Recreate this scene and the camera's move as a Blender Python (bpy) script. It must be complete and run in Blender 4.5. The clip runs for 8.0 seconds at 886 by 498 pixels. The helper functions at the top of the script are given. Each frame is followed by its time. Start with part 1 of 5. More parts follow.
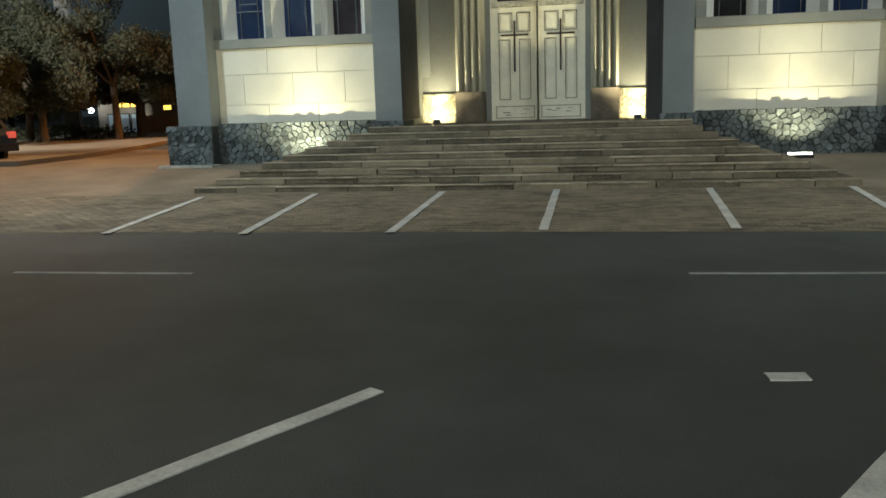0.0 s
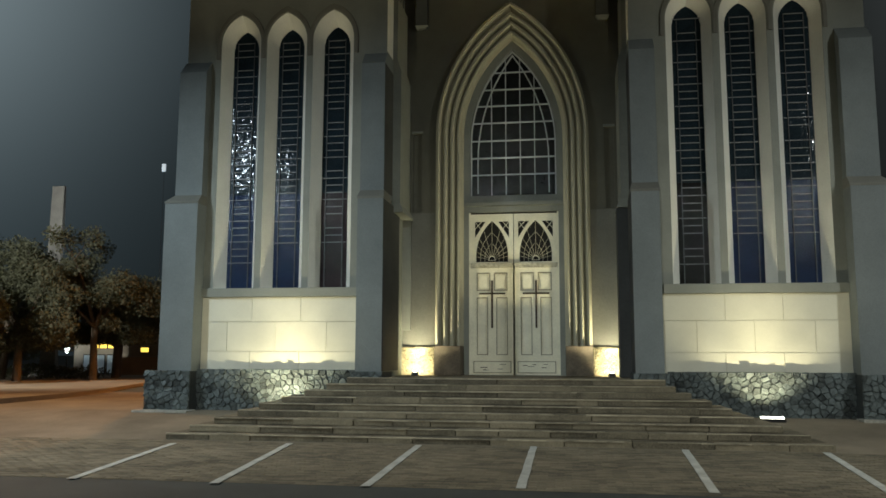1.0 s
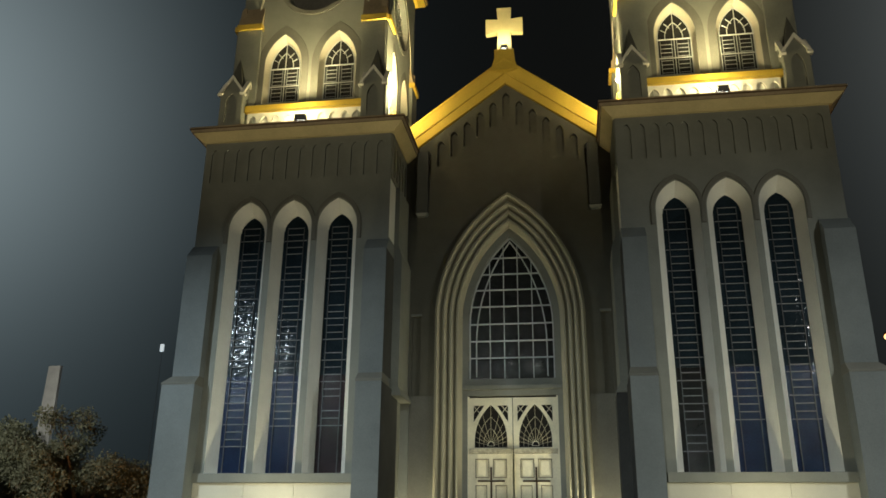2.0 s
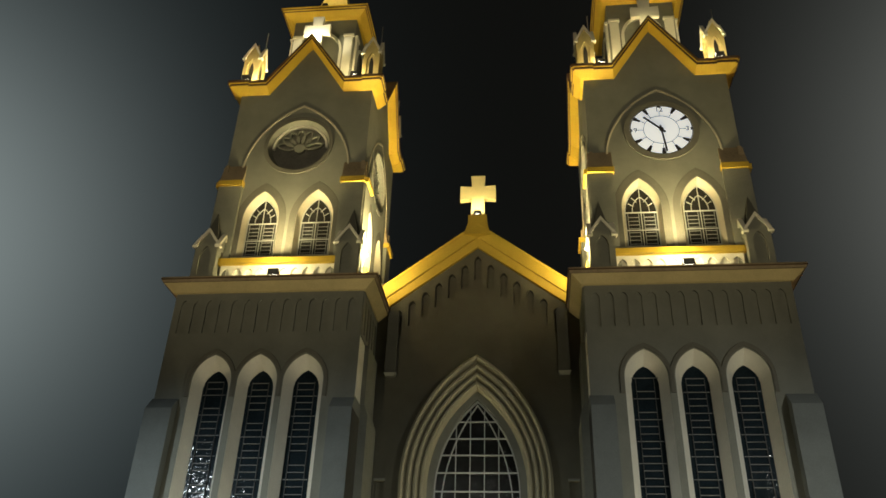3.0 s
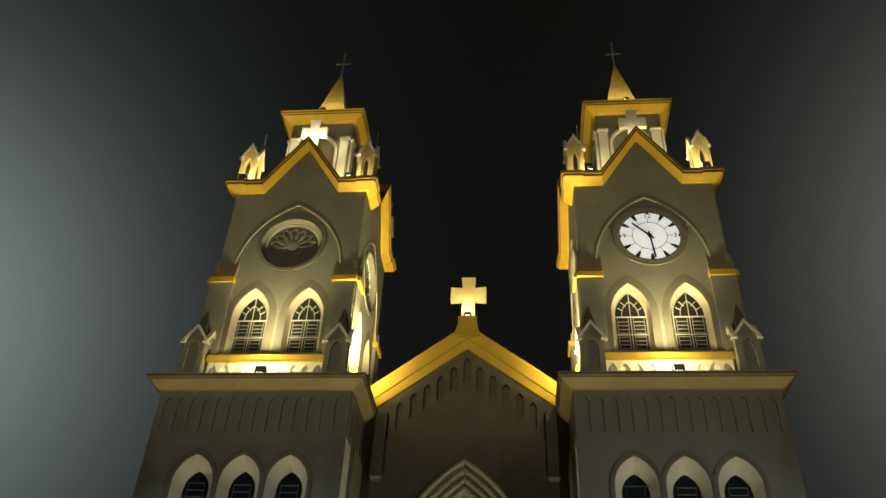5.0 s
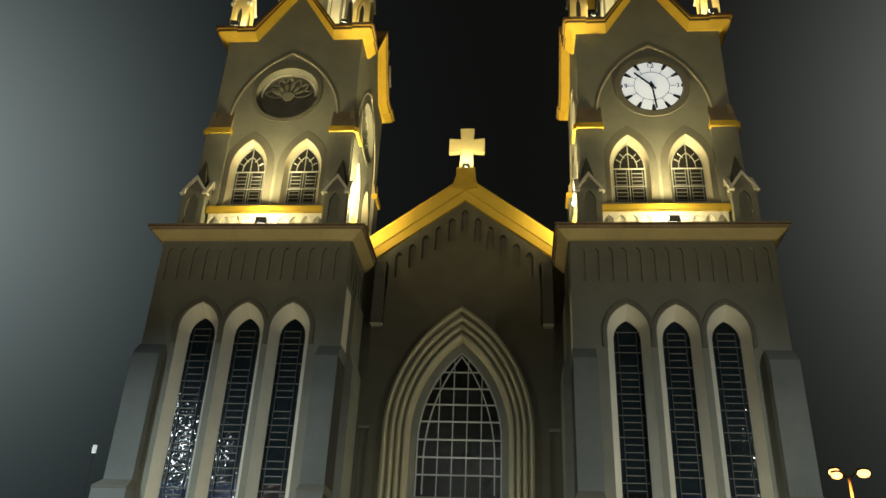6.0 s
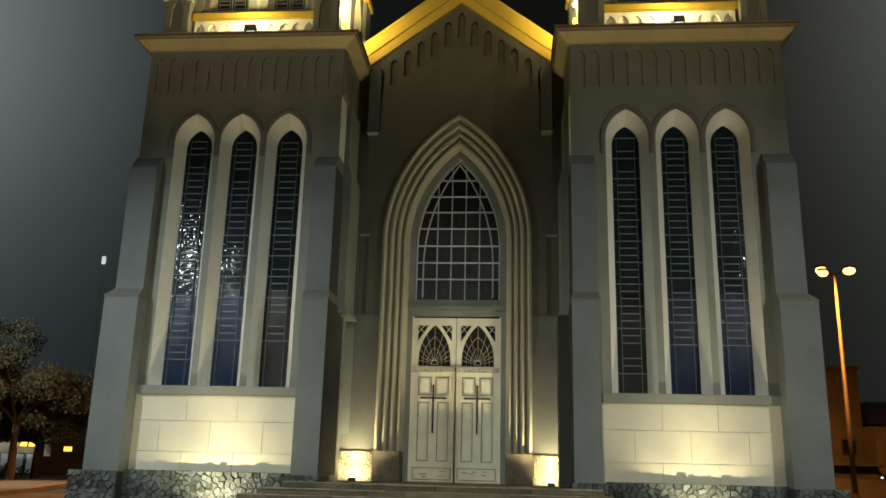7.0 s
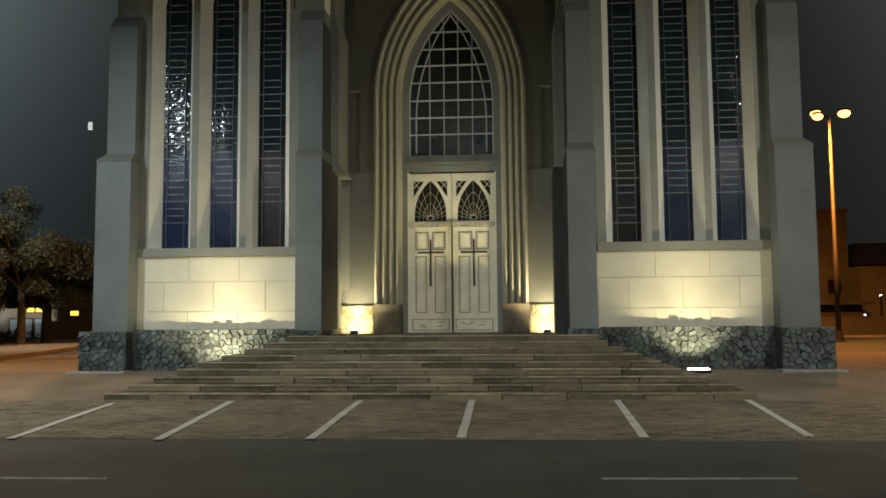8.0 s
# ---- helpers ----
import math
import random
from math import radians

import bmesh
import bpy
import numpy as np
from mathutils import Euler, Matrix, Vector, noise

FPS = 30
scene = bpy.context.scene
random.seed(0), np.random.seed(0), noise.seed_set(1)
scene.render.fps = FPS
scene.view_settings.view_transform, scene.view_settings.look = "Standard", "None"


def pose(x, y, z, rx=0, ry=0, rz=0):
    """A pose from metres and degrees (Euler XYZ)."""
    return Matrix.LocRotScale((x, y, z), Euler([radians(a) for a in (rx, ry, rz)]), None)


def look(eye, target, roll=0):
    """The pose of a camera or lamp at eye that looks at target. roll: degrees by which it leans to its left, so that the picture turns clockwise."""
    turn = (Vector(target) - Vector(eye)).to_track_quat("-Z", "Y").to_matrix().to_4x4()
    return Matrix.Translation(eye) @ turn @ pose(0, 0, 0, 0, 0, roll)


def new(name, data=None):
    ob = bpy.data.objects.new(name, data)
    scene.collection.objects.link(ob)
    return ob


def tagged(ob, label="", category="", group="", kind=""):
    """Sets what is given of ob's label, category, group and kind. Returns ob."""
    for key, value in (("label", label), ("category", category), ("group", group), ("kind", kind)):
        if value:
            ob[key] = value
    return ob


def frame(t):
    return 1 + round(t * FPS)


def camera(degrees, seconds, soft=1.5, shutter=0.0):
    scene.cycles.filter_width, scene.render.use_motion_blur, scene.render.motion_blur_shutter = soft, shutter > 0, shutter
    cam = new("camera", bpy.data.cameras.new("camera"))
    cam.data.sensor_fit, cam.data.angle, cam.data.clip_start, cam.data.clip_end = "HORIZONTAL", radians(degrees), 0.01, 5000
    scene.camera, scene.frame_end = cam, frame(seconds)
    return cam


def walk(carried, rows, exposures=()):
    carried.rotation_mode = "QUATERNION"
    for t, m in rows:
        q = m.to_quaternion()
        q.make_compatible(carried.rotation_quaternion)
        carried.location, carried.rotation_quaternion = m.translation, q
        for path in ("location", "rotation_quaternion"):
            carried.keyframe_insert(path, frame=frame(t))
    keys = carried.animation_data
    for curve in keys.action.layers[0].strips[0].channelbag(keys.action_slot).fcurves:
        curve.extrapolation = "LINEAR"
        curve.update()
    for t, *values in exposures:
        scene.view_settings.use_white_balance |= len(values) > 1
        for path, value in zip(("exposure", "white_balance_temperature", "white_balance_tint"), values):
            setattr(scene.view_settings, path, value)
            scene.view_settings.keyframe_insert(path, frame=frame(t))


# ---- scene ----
cam = camera(56.36, 8.0, soft=1.6)
walk(cam, [
    (0, pose(1.554, -21.196, 1.601, 80.044, 1.757, 10.558)),
    (0.5, pose(1.566, -21.325, 1.625, 88.600, 0.937, 9.374)),
    (1, pose(1.541, -21.448, 1.641, 97.315, -0.185, 8.917)),
    (1.5, pose(1.552, -21.526, 1.625, 103.428, -1.127, 8.694)),
    (2, pose(1.552, -21.555, 1.628, 109.895, -0.594, 8.712)),
    (2.2, pose(1.555, -21.555, 1.602, 112.592, -0.506, 8.057)),
    (3.3, pose(1.543, -21.520, 1.626, 123.309, -2.078, 5.426)),
    (3.5, pose(1.524, -21.556, 1.610, 124.545, -2.176, 5.283)),
    (4, pose(1.541, -21.624, 1.544, 127.017, -2.429, 4.971)),
    (4.2, pose(1.536, -21.623, 1.560, 127.590, -2.508, 4.857)),
    (5.3, pose(1.534, -21.593, 1.580, 128.082, -2.342, 4.488)),
    (5.5, pose(1.544, -21.622, 1.558, 125.473, -2.487, 4.454)),
    (6, pose(1.546, -21.616, 1.566, 117.820, -2.336, 4.512)),
    (6.5, pose(1.559, -21.639, 1.588, 110.982, -2.071, 4.591)),
    (7, pose(1.548, -21.623, 1.582, 104.584, -1.405, 4.727)),
    (7.5, pose(1.502, -21.642, 1.569, 97.652, -0.336, 4.754)),
    (8, pose(1.493, -21.648, 1.565, 94.633, 0.440, 4.528)),
], exposures=[(0.0, 0.25, 6150, 5), (0.6, 0.02, 6250, 5), (2.0, 0.0, 6400, 5), (3.5, 0.12, 7080, 6), (5.5, 0.10, 7120, 5), (6.0, 0.06, 6920, 4), (6.5, 0.03, 6900, 4), (7.3, 0.02, 7000, 7), (8.0, 0.0, 6950, 8)])

# ---------------------------------------------------------------- world and light
world = bpy.data.worlds.new("night_sky")
scene.world = world
world.use_nodes = True
wn, wl = world.node_tree.nodes, world.node_tree.links
wn.clear()
w_out = wn.new("ShaderNodeOutputWorld")
w_bg = wn.new("ShaderNodeBackground")
w_co = wn.new("ShaderNodeTexCoord")
wl.new(w_bg.outputs[0], w_out.inputs[0])


def sky_glow(direction, power, colour):
    """Lamp glare painted into the sky: a broad soft glow about one direction."""
    d = Vector(direction).normalized()
    dot = wn.new("ShaderNodeVectorMath")
    dot.operation = "DOT_PRODUCT"
    dot.inputs[1].default_value = d
    wl.new(w_co.outputs["Generated"], dot.inputs[0])
    top = wn.new("ShaderNodeMath")
    top.operation = "MAXIMUM"
    top.inputs[1].default_value = 0.0
    wl.new(dot.outputs["Value"], top.inputs[0])
    pw = wn.new("ShaderNodeMath")
    pw.operation = "POWER"
    pw.inputs[1].default_value = power
    wl.new(top.outputs[0], pw.inputs[0])
    sc = wn.new("ShaderNodeVectorMath")
    sc.operation = "SCALE"
    sc.inputs[0].default_value = colour
    wl.new(pw.outputs[0], sc.inputs["Scale"])
    return sc.outputs[0]


def heading(az, el):
    a, e = radians(az), radians(el)
    return (math.sin(a) * math.cos(e), math.cos(a) * math.cos(e), math.sin(e))


glows = [sky_glow(heading(-47, 25), 38, (0.184, 0.214, 0.226)), sky_glow(heading(-55, 18), 9, (0.030, 0.045, 0.054)),
         sky_glow(heading(42, 29), 38, (0.146, 0.153, 0.150)), sky_glow(heading(60, 16), 9, (0.084, 0.097, 0.100))]
total = None
for g in glows:
    add = wn.new("ShaderNodeVectorMath")
    add.operation = "ADD"
    wl.new(g, add.inputs[0])
    if total is None:
        add.inputs[1].default_value = (0.0038, 0.0038, 0.0034)
    else:
        wl.new(total, add.inputs[1])
    total = add.outputs[0]
wl.new(total, w_bg.inputs[0])


def spot(name, eye, target, watts, colour, size=120, blend=0.6, radius=0.08):
    data = bpy.data.lights.new(name, "SPOT")
    data.energy, data.color, data.spot_size, data.spot_blend, data.shadow_soft_size = watts, colour, radians(size), blend, radius
    ob = new(name, data)
    ob.matrix_basis = look(eye, target)
    return ob


WARM = (1.0, 0.82, 0.41)
PALE = (1.0, 0.89, 0.58)
COOL = (0.80, 0.94, 1.04)
SODIUM = (1.0, 0.37, 0.07)
TX = 5.61          # tower axis, off the middle of the church
# street lamps before the church, out of view on either side and behind the camera
spot("street_light", (-10.3, -9.8, 8.65), (-6.6, -4.4, 0.2), 2250, COOL, 128, 1.0, 0.25)
spot("street_light", (12.3, -11.2, 8.7), (6.8, -4.8, 0.2), 2150, (0.93, 0.96, 0.93), 130, 1.0, 0.25)
spot("street_light", (-2.0, -34.0, 10.0), (-1.0, -13.5, 0.0), 10200, (0.94, 0.97, 0.92), 56, 1.0, 0.25)
# unseen lamp added to brighten the trees on the left
spot("street_light", (-27.0, -4.0, 9.0), (-25.0, 12.0, 2.5), 25000, (1.0, 0.95, 0.84), 100, 0.8, 0.25)
# sodium lamps by the side streets; the left two unseen, added for orange ground
spot("street_light", (15.3, 15.0, 10.0), (15.6, 16.5, 0), 9500, SODIUM, 172, 0.6, 0.3)
spot("street_light", (-10.5, 13.0, 9.0), (-14.5, 5.0, 0), 4600, SODIUM, 138, 0.6, 0.3)
spot("street_light", (-16.5, 1.5, 9.0), (-12.0, -4.5, 0), 2600, (1.0, 0.55, 0.22), 96, 1.0, 0.3)
for m in (-1, 1):
    a = m * TX
    g = a if m > 0 else -5.3
    if m < 0:
        spot("flood_beam", (g, -2.90, 0.48), (g, -1.98, 2.0), 280, PALE, 150, 0.9, 0.05)
    else:
        spot("flood_beam", (g, -2.92, 0.42), (g, -2.16, 2.1), 240, PALE, 112, 0.7, 0.05)
    spot("flood_beam", (g, -2.96, 0.46), (g, -1.80, 8.0), 270, PALE, 64, 1.0, 0.05)
    spot("flood_beam", (m * 2.46, -0.50, 1.23), (m * 2.46, 0.0, 1.60), 62, PALE, 138, 0.5, 0.06)
    # unseen fill lamp added across the street for the upper towers
    spot("flood_beam", (m * 9.0, -33.0, 7.0), (m * 5.2, -1.5, 16.6), 6600, (1.0, 0.87, 0.60), 31, 1.0, 0.3)
    spot("flood_beam", (m * 2.36, -0.58, 1.30), (-m * 1.3, -0.2, 6.4), 460 if m > 0 else 270, PALE, 72, 1.0, 0.06)
    spot("flood_beam", (m * 2.46, -0.52, 1.25), (m * 2.50, 0.25, 3.0), 240, PALE, 70, 1.0, 0.06)
    spot("flood_beam", (a, -2.26, 12.86), (a, -1.4, 16.0), 185, WARM, 180, 0.15, 0.12)
    spot("flood_beam", (a, -2.26, 12.90), (a, -1.46, 18.8), 1500, WARM, 76, 1.0, 0.22)
    spot("flood_beam", (m * 2.72, -1.55, 12.86), (m * 3.41, 0.7, 15.5), 210, WARM, 124, 0.6, 0.10)
    spot("flood_beam", (m * 2.70, -1.55, 12.90), (m * 3.41, 0.7, 19.0), 3900, WARM, 84, 1.0, 0.2)
    spot("flood_beam", (m * 2.62, -1.50, 12.90), (m * 0.9, -0.3, 15.2), 22, WARM, 80, 1.0, 0.06)
    for s in (-1, 1):
        spot("flood_beam", (a + s * 1.2, -0.98, 20.6), (a + s * 0.5, -0.4, 23.2), 150, WARM, 165, 0.6, 0.05)
        spot("flood_beam", (a + s * 1.66, -1.82, 20.46), (a + s * 2.0, -1.3, 21.5), 120, WARM, 165, 0.5, 0.04)
    spot("flood_beam", (a, -1.66, 22.36), (a, -1.2, 23.2), 95 if m < 0 else 8, PALE if m < 0 else WARM, 150, 0.6, 0.04)
    spot("flood_beam", (a, -0.80, 24.70), (a, 0.3, 26.2), 300, WARM, 150, 0.7, 0.04)
spot("flood_beam", (0.0, -0.62, 15.85), (0.0, -0.15, 16.5), 50, WARM, 150, 0.7, 0.05)


# ---------------------------------------------------------------- materials
def surface(name, base, rough=0.8, var=0.16, grain=60.0, stain=0.9, bump=0.15, metal=0.0, tint=None, per_piece=0.0, depth=0.01, spec=0.4, island=False):
    """Painted, stone or metal surface: grain and broad stains, with fine relief."""
    m = bpy.data.materials.new(name)
    m.use_nodes = True
    n, l = m.node_tree.nodes, m.node_tree.links
    p = n["Principled BSDF"]
    p.inputs["Roughness"].default_value, p.inputs["Metallic"].default_value = rough, metal
    p.inputs["Specular IOR Level"].default_value = spec
    co = n.new("ShaderNodeTexCoord")
    fine, broad = n.new("ShaderNodeTexNoise"), n.new("ShaderNodeTexNoise")
    fine.inputs["Scale"].default_value, broad.inputs["Scale"].default_value = grain, stain
    fine.inputs["Detail"].default_value, broad.inputs["Detail"].default_value = 4, 6
    broad.inputs["Roughness"].default_value = 0.65
    for k in (fine, broad):
        l.new(co.outputs["Object"], k.inputs["Vector"])
    mix = n.new("ShaderNodeMix")
    mix.data_type = "FLOAT"
    mix.inputs[0].default_value = 0.35
    l.new(broad.outputs["Fac"], mix.inputs[2])
    l.new(fine.outputs["Fac"], mix.inputs[3])
    fac = mix.outputs[0]
    if per_piece:
        info = n.new("ShaderNodeNewGeometry" if island else "ShaderNodeObjectInfo")
        mad = n.new("ShaderNodeMath")
        mad.operation = "MULTIPLY_ADD"
        mad.inputs[1].default_value, mad.inputs[2].default_value = per_piece, -per_piece / 2
        l.new(info.outputs["Random Per Island" if island else "Random"], mad.inputs[0])
        plus = n.new("ShaderNodeMath")
        plus.operation = "ADD"
        l.new(mad.outputs[0], plus.inputs[0])
        l.new(fac, plus.inputs[1])
        fac = plus.outputs[0]
    ramp = n.new("ShaderNodeValToRGB")
    lo = tint or tuple(c * (1 - 2.2 * var) for c in base)
    hi = tuple(min(c * (1 + 1.6 * var), 0.95) for c in base)
    ramp.color_ramp.elements[0].position, ramp.color_ramp.elements[1].position = 0.28, 0.72
    ramp.color_ramp.elements[0].color, ramp.color_ramp.elements[1].color = (*lo, 1), (*hi, 1)
    l.new(fac, ramp.inputs[0])
    l.new(ramp.outputs[0], p.inputs["Base Color"])
    if bump:
        b = n.new("ShaderNodeBump")
        b.inputs["Strength"].default_value, b.inputs["Distance"].default_value = bump, depth
        l.new(fine.outputs["Fac"], b.inputs["Height"])
        l.new(b.outputs[0], p.inputs["Normal"])
    return m


def glowing(name, colour, strength):
    m = bpy.data.materials.new(name)
    m.use_nodes = True
    p = m.node_tree.nodes["Principled BSDF"]
    p.inputs["Base Color"].default_value = (*colour, 1)
    p.inputs["Emission Color"].default_value, p.inputs["Emission Strength"].default_value = (*colour, 1), strength
    return m


def dark_glass(name, colour, scale=34.0, bump=0.6):
    m = surface(name, colour, 0.10, 0.25, scale, 1.5, bump, 0.0, None, 0.0, 0.015, 0.28)
    return m


WALL = surface("grey_painted_plaster", (0.233, 0.236, 0.203), 0.85, 0.13, 45, 0.7, 0.2)
WALL_DARK = surface("dark_grey_paint", (0.10, 0.10, 0.088), 0.85, 0.15, 45, 0.8, 0.2)
# wall grey darkened because hardly any light reaches the gable
GABLEWALL = surface("unlit_grey_plaster", (0.128, 0.120, 0.09), 0.85, 0.15, 45, 0.7, 0.2)
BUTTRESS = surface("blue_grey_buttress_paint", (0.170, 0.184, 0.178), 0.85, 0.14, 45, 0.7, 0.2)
# lighter copy puts the portal floods' wash on the wall into colour
LOWWALL = surface("flood_washed_grey_plaster", (0.155, 0.151, 0.126), 0.85, 0.15, 45, 0.7, 0.2)
# wall grey darkened for hood bands and rings that take less light
HOOD = surface("moulding_grey", (0.165, 0.160, 0.135), 0.85, 0.13, 45, 0.8, 0.15)
CREAM = surface("cream_painted_block", (0.60, 0.57, 0.46), 0.8, 0.06, 50, 1.1, 0.15, per_piece=0.10)
JOINT = surface("block_joint", (0.56, 0.53, 0.425), 0.9, 0.12, 50, 2.0, 0.2)
WHITE = surface("white_painted_reveal", (0.76, 0.74, 0.66), 0.75, 0.08, 40, 0.9, 0.15)
TRACERY = surface("pale_glazing_bar", (0.50, 0.51, 0.50), 0.55, 0.08, 60, 2.0, 0.0)
BAR = surface("grey_window_bar", (0.22, 0.225, 0.225), 0.55, 0.08, 60, 2.0, 0.0)
DARKBAR = surface("dark_window_bar", (0.20, 0.205, 0.21), 0.55, 0.3, 30, 1.5, 0.0)
PINNACLE = surface("cream_yellow_pinnacle", (0.52, 0.43, 0.20), 0.75, 0.12, 35, 1.0, 0.15)
SPIRE = surface("tan_spire_stone", (0.50, 0.385, 0.13), 0.8, 0.22, 30, 2.0, 0.2)
TAN = surface("tan_painted_cornice", (0.58, 0.47, 0.24), 0.75, 0.12, 35, 1.0, 0.15)
TANCAP = surface("light_brown_capping", (0.36, 0.28, 0.18), 0.8, 0.2, 30, 1.2, 0.2)
YELLOW = surface("yellow_painted_trim", (0.57, 0.385, 0.05), 0.7, 0.10, 35, 0.8, 0.15)
LIP = surface("brown_weathered_capping", (0.11, 0.066, 0.032), 0.8, 0.2, 30, 1.2, 0.2)
CROSS = surface("cream_yellow_cross_paint", (0.68, 0.58, 0.30), 0.75, 0.08, 40, 0.9, 0.1)
REVEAL = surface("cream_window_reveal", (0.50, 0.46, 0.36), 0.8, 0.10, 40, 0.9, 0.15)
UPRIGHT = surface("dull_window_stay", (0.07, 0.073, 0.076), 0.55, 0.3, 30, 1.5, 0.0)
LOUVRE = surface("weathered_louvre_paint", (0.29, 0.30, 0.30), 0.6, 0.15, 60, 2.0, 0.0)
ARCHSTONE = surface("moulded_stone", (0.41, 0.38, 0.275), 0.8, 0.10, 60, 0.9, 0.2)
BASESTONE = surface("rough_grey_stone", (0.105, 0.120, 0.116), 0.85, 0.32, 18, 2.5, 1.0, per_piece=0.26, depth=0.04)
MORTAR = surface("dark_recessed_mortar", (0.045, 0.050, 0.048), 0.95, 0.2, 40, 2.0, 0.3)
GRANITE = surface("brown_granite", (0.125, 0.098, 0.066), 0.65, 0.35, 40, 2.0, 0.15)
# near-black tone that stands in for shade on the inner buttress sides
SHADED_SIDE = surface("shaded_side_tone", (0.055, 0.056, 0.053), 0.85, 0.2, 45, 0.8, 0.2)
HAMMERED = surface("hammered_pale_stone", (0.52, 0.45, 0.28), 0.9, 0.22, 26, 7.0, 1.0, depth=0.05)
STEP = surface("worn_step_stone", (0.172, 0.143, 0.094), 0.85, 0.34, 30, 1.3, 0.6, per_piece=0.22)
APRON = surface("pale_concrete_strip", (0.34, 0.32, 0.27), 0.85, 0.25, 20, 2.5, 0.3)
# pale worn edge that also puts the light on the nosings into colour
NOSING = surface("lit_worn_step_edge", (0.33, 0.28, 0.195), 0.8, 0.34, 5, 1.6, 0.4, per_piece=0.14)
DOORPAINT = surface("cream_door_paint", (0.80, 0.75, 0.57), 0.55, 0.10, 30, 2.2, 0.1)
DOORWEAR = surface("scuffed_door_paint", (0.50, 0.46, 0.34), 0.65, 0.30, 14, 5.0, 0.15)
# brownish tone puts shade and wear in the panel grooves into colour
DOORGROOVE = surface("dark_groove_moulding", (0.30, 0.265, 0.18), 0.65, 0.30, 14, 5.0, 0.1)
BROWNWOOD = surface("dark_brown_wood", (0.045, 0.028, 0.012), 0.6, 0.2, 40, 3.0, 0.1)
IRON = surface("dark_iron", (0.05, 0.05, 0.05), 0.5, 0.2, 60, 3.0, 0.1, 0.6)
GLASS_BLUE = dark_glass("blue_textured_glass", (0.014, 0.025, 0.058))
RIPPLED = surface("rippled_teal_glass", (0.017, 0.026, 0.033), 0.11, 0.25, 30, 1.5, 0.0, 0.0, None, 0.0, 0.004, 0.17)
# greyed base puts the light caught by the rose pane into colour
ROSEGLASS = surface("grey_lit_glass", (0.15, 0.145, 0.13), 0.45, 0.2, 20, 2.0, 0.1)
GLASS_DARK = dark_glass("dark_textured_glass", (0.012, 0.012, 0.011))
GLASS_PLUM = dark_glass("plum_textured_glass", (0.026, 0.018, 0.020))
# near-black colour stands in for the darkness inside openings
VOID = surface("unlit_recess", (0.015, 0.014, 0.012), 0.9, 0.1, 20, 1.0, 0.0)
ROOF = surface("dark_roof_tile", (0.07, 0.045, 0.03), 0.8, 0.2, 18, 1.0, 0.3)
DIAL = glowing("backlit_white_dial", (0.66, 0.70, 0.79), 0.66)
INK = surface("black_dial_paint", (0.01, 0.01, 0.012), 0.5, 0.1, 40, 2.0, 0.0)
LENS = glowing("lit_flood_lens", (1.0, 0.95, 0.80), 14)
SODIUM_LENS = glowing("lit_sodium_lens", (1.0, 0.49, 0.15), 4.4)


def road_material(name, base, rough, tint, scale):
    return surface(name, base, rough, 0.28, scale, 0.6, 0.5, 0.0, tint, 0.0, 0.012, 0.45)


ASPHALT = road_material("worn_asphalt", (0.052, 0.056, 0.053), 0.78, (0.024, 0.026, 0.023), 90)
PAVING = road_material("brown_paving", (0.175, 0.146, 0.098), 0.85, (0.062, 0.052, 0.036), 60)
PAVE_PALE = road_material("pale_concrete_paving", (0.190, 0.156, 0.110), 0.85, (0.088, 0.070, 0.049), 50)
PAVER = surface("brown_paving_block", (0.178, 0.147, 0.098), 0.85, 0.28, 55, 0.7, 0.5, per_piece=0.24, depth=0.012, island=True)
PAINT = surface("worn_white_road_paint", (0.52, 0.51, 0.46), 0.7, 0.22, 50, 3.0, 0.2)
FADED = surface("faded_road_paint", (0.26, 0.26, 0.24), 0.8, 0.3, 40, 3.0, 0.2)
EARTH = road_material("dark_earth", (0.06, 0.055, 0.04), 0.95, (0.03, 0.03, 0.02), 30)


# ---------------------------------------------------------------- mesh helpers
def link_mesh(name, data, mat, parent, label="", m=None):
    ob = new(name, data)
    ob.parent = parent
    if m is not None:
        ob.matrix_basis = m
    if mat is not None and not data.materials:
        data.materials.append(mat)
    if label:
        tagged(ob, label)
    return ob


def to_mesh(name, bm, smooth=False):
    bmesh.ops.remove_doubles(bm, verts=bm.verts, dist=1e-5)
    bmesh.ops.recalc_face_normals(bm, faces=bm.faces)
    for f in bm.faces:
        f.smooth = smooth
    data = bpy.data.meshes.new(name)
    bm.to_mesh(data)
    bm.free()
    return data


def part(name, bm, mat, parent, label="", m=None, smooth=False):
    return link_mesh(name, to_mesh(name, bm, smooth), mat, parent, label, m)


def thing(name, at, label, category, group="", kind="", turn=0):
    ob = new(name)
    ob.empty_display_size = 0.2
    ob.matrix_basis = pose(*at, 0, 0, turn)
    return tagged(ob, label, category, group, kind)


def box(bm, x0, x1, y0, y1, z0, z1):
    v = [bm.verts.new((x, y, z)) for z in (z0, z1) for y in (y0, y1) for x in (x0, x1)]
    for f in ((0, 1, 3, 2), (4, 5, 7, 6), (0, 1, 5, 4), (2, 3, 7, 6), (0, 2, 6, 4), (1, 3, 7, 5)):
        bm.faces.new([v[i] for i in f])
    return v


def boxm(*b, bevel=0.0):
    bm = bmesh.new()
    box(bm, min(b[0], b[1]), max(b[0], b[1]), *b[2:])
    if bevel:
        bmesh.ops.bevel(bm, geom=bm.edges[:], offset=bevel, segments=2, affect="EDGES", profile=0.6)
    return bm


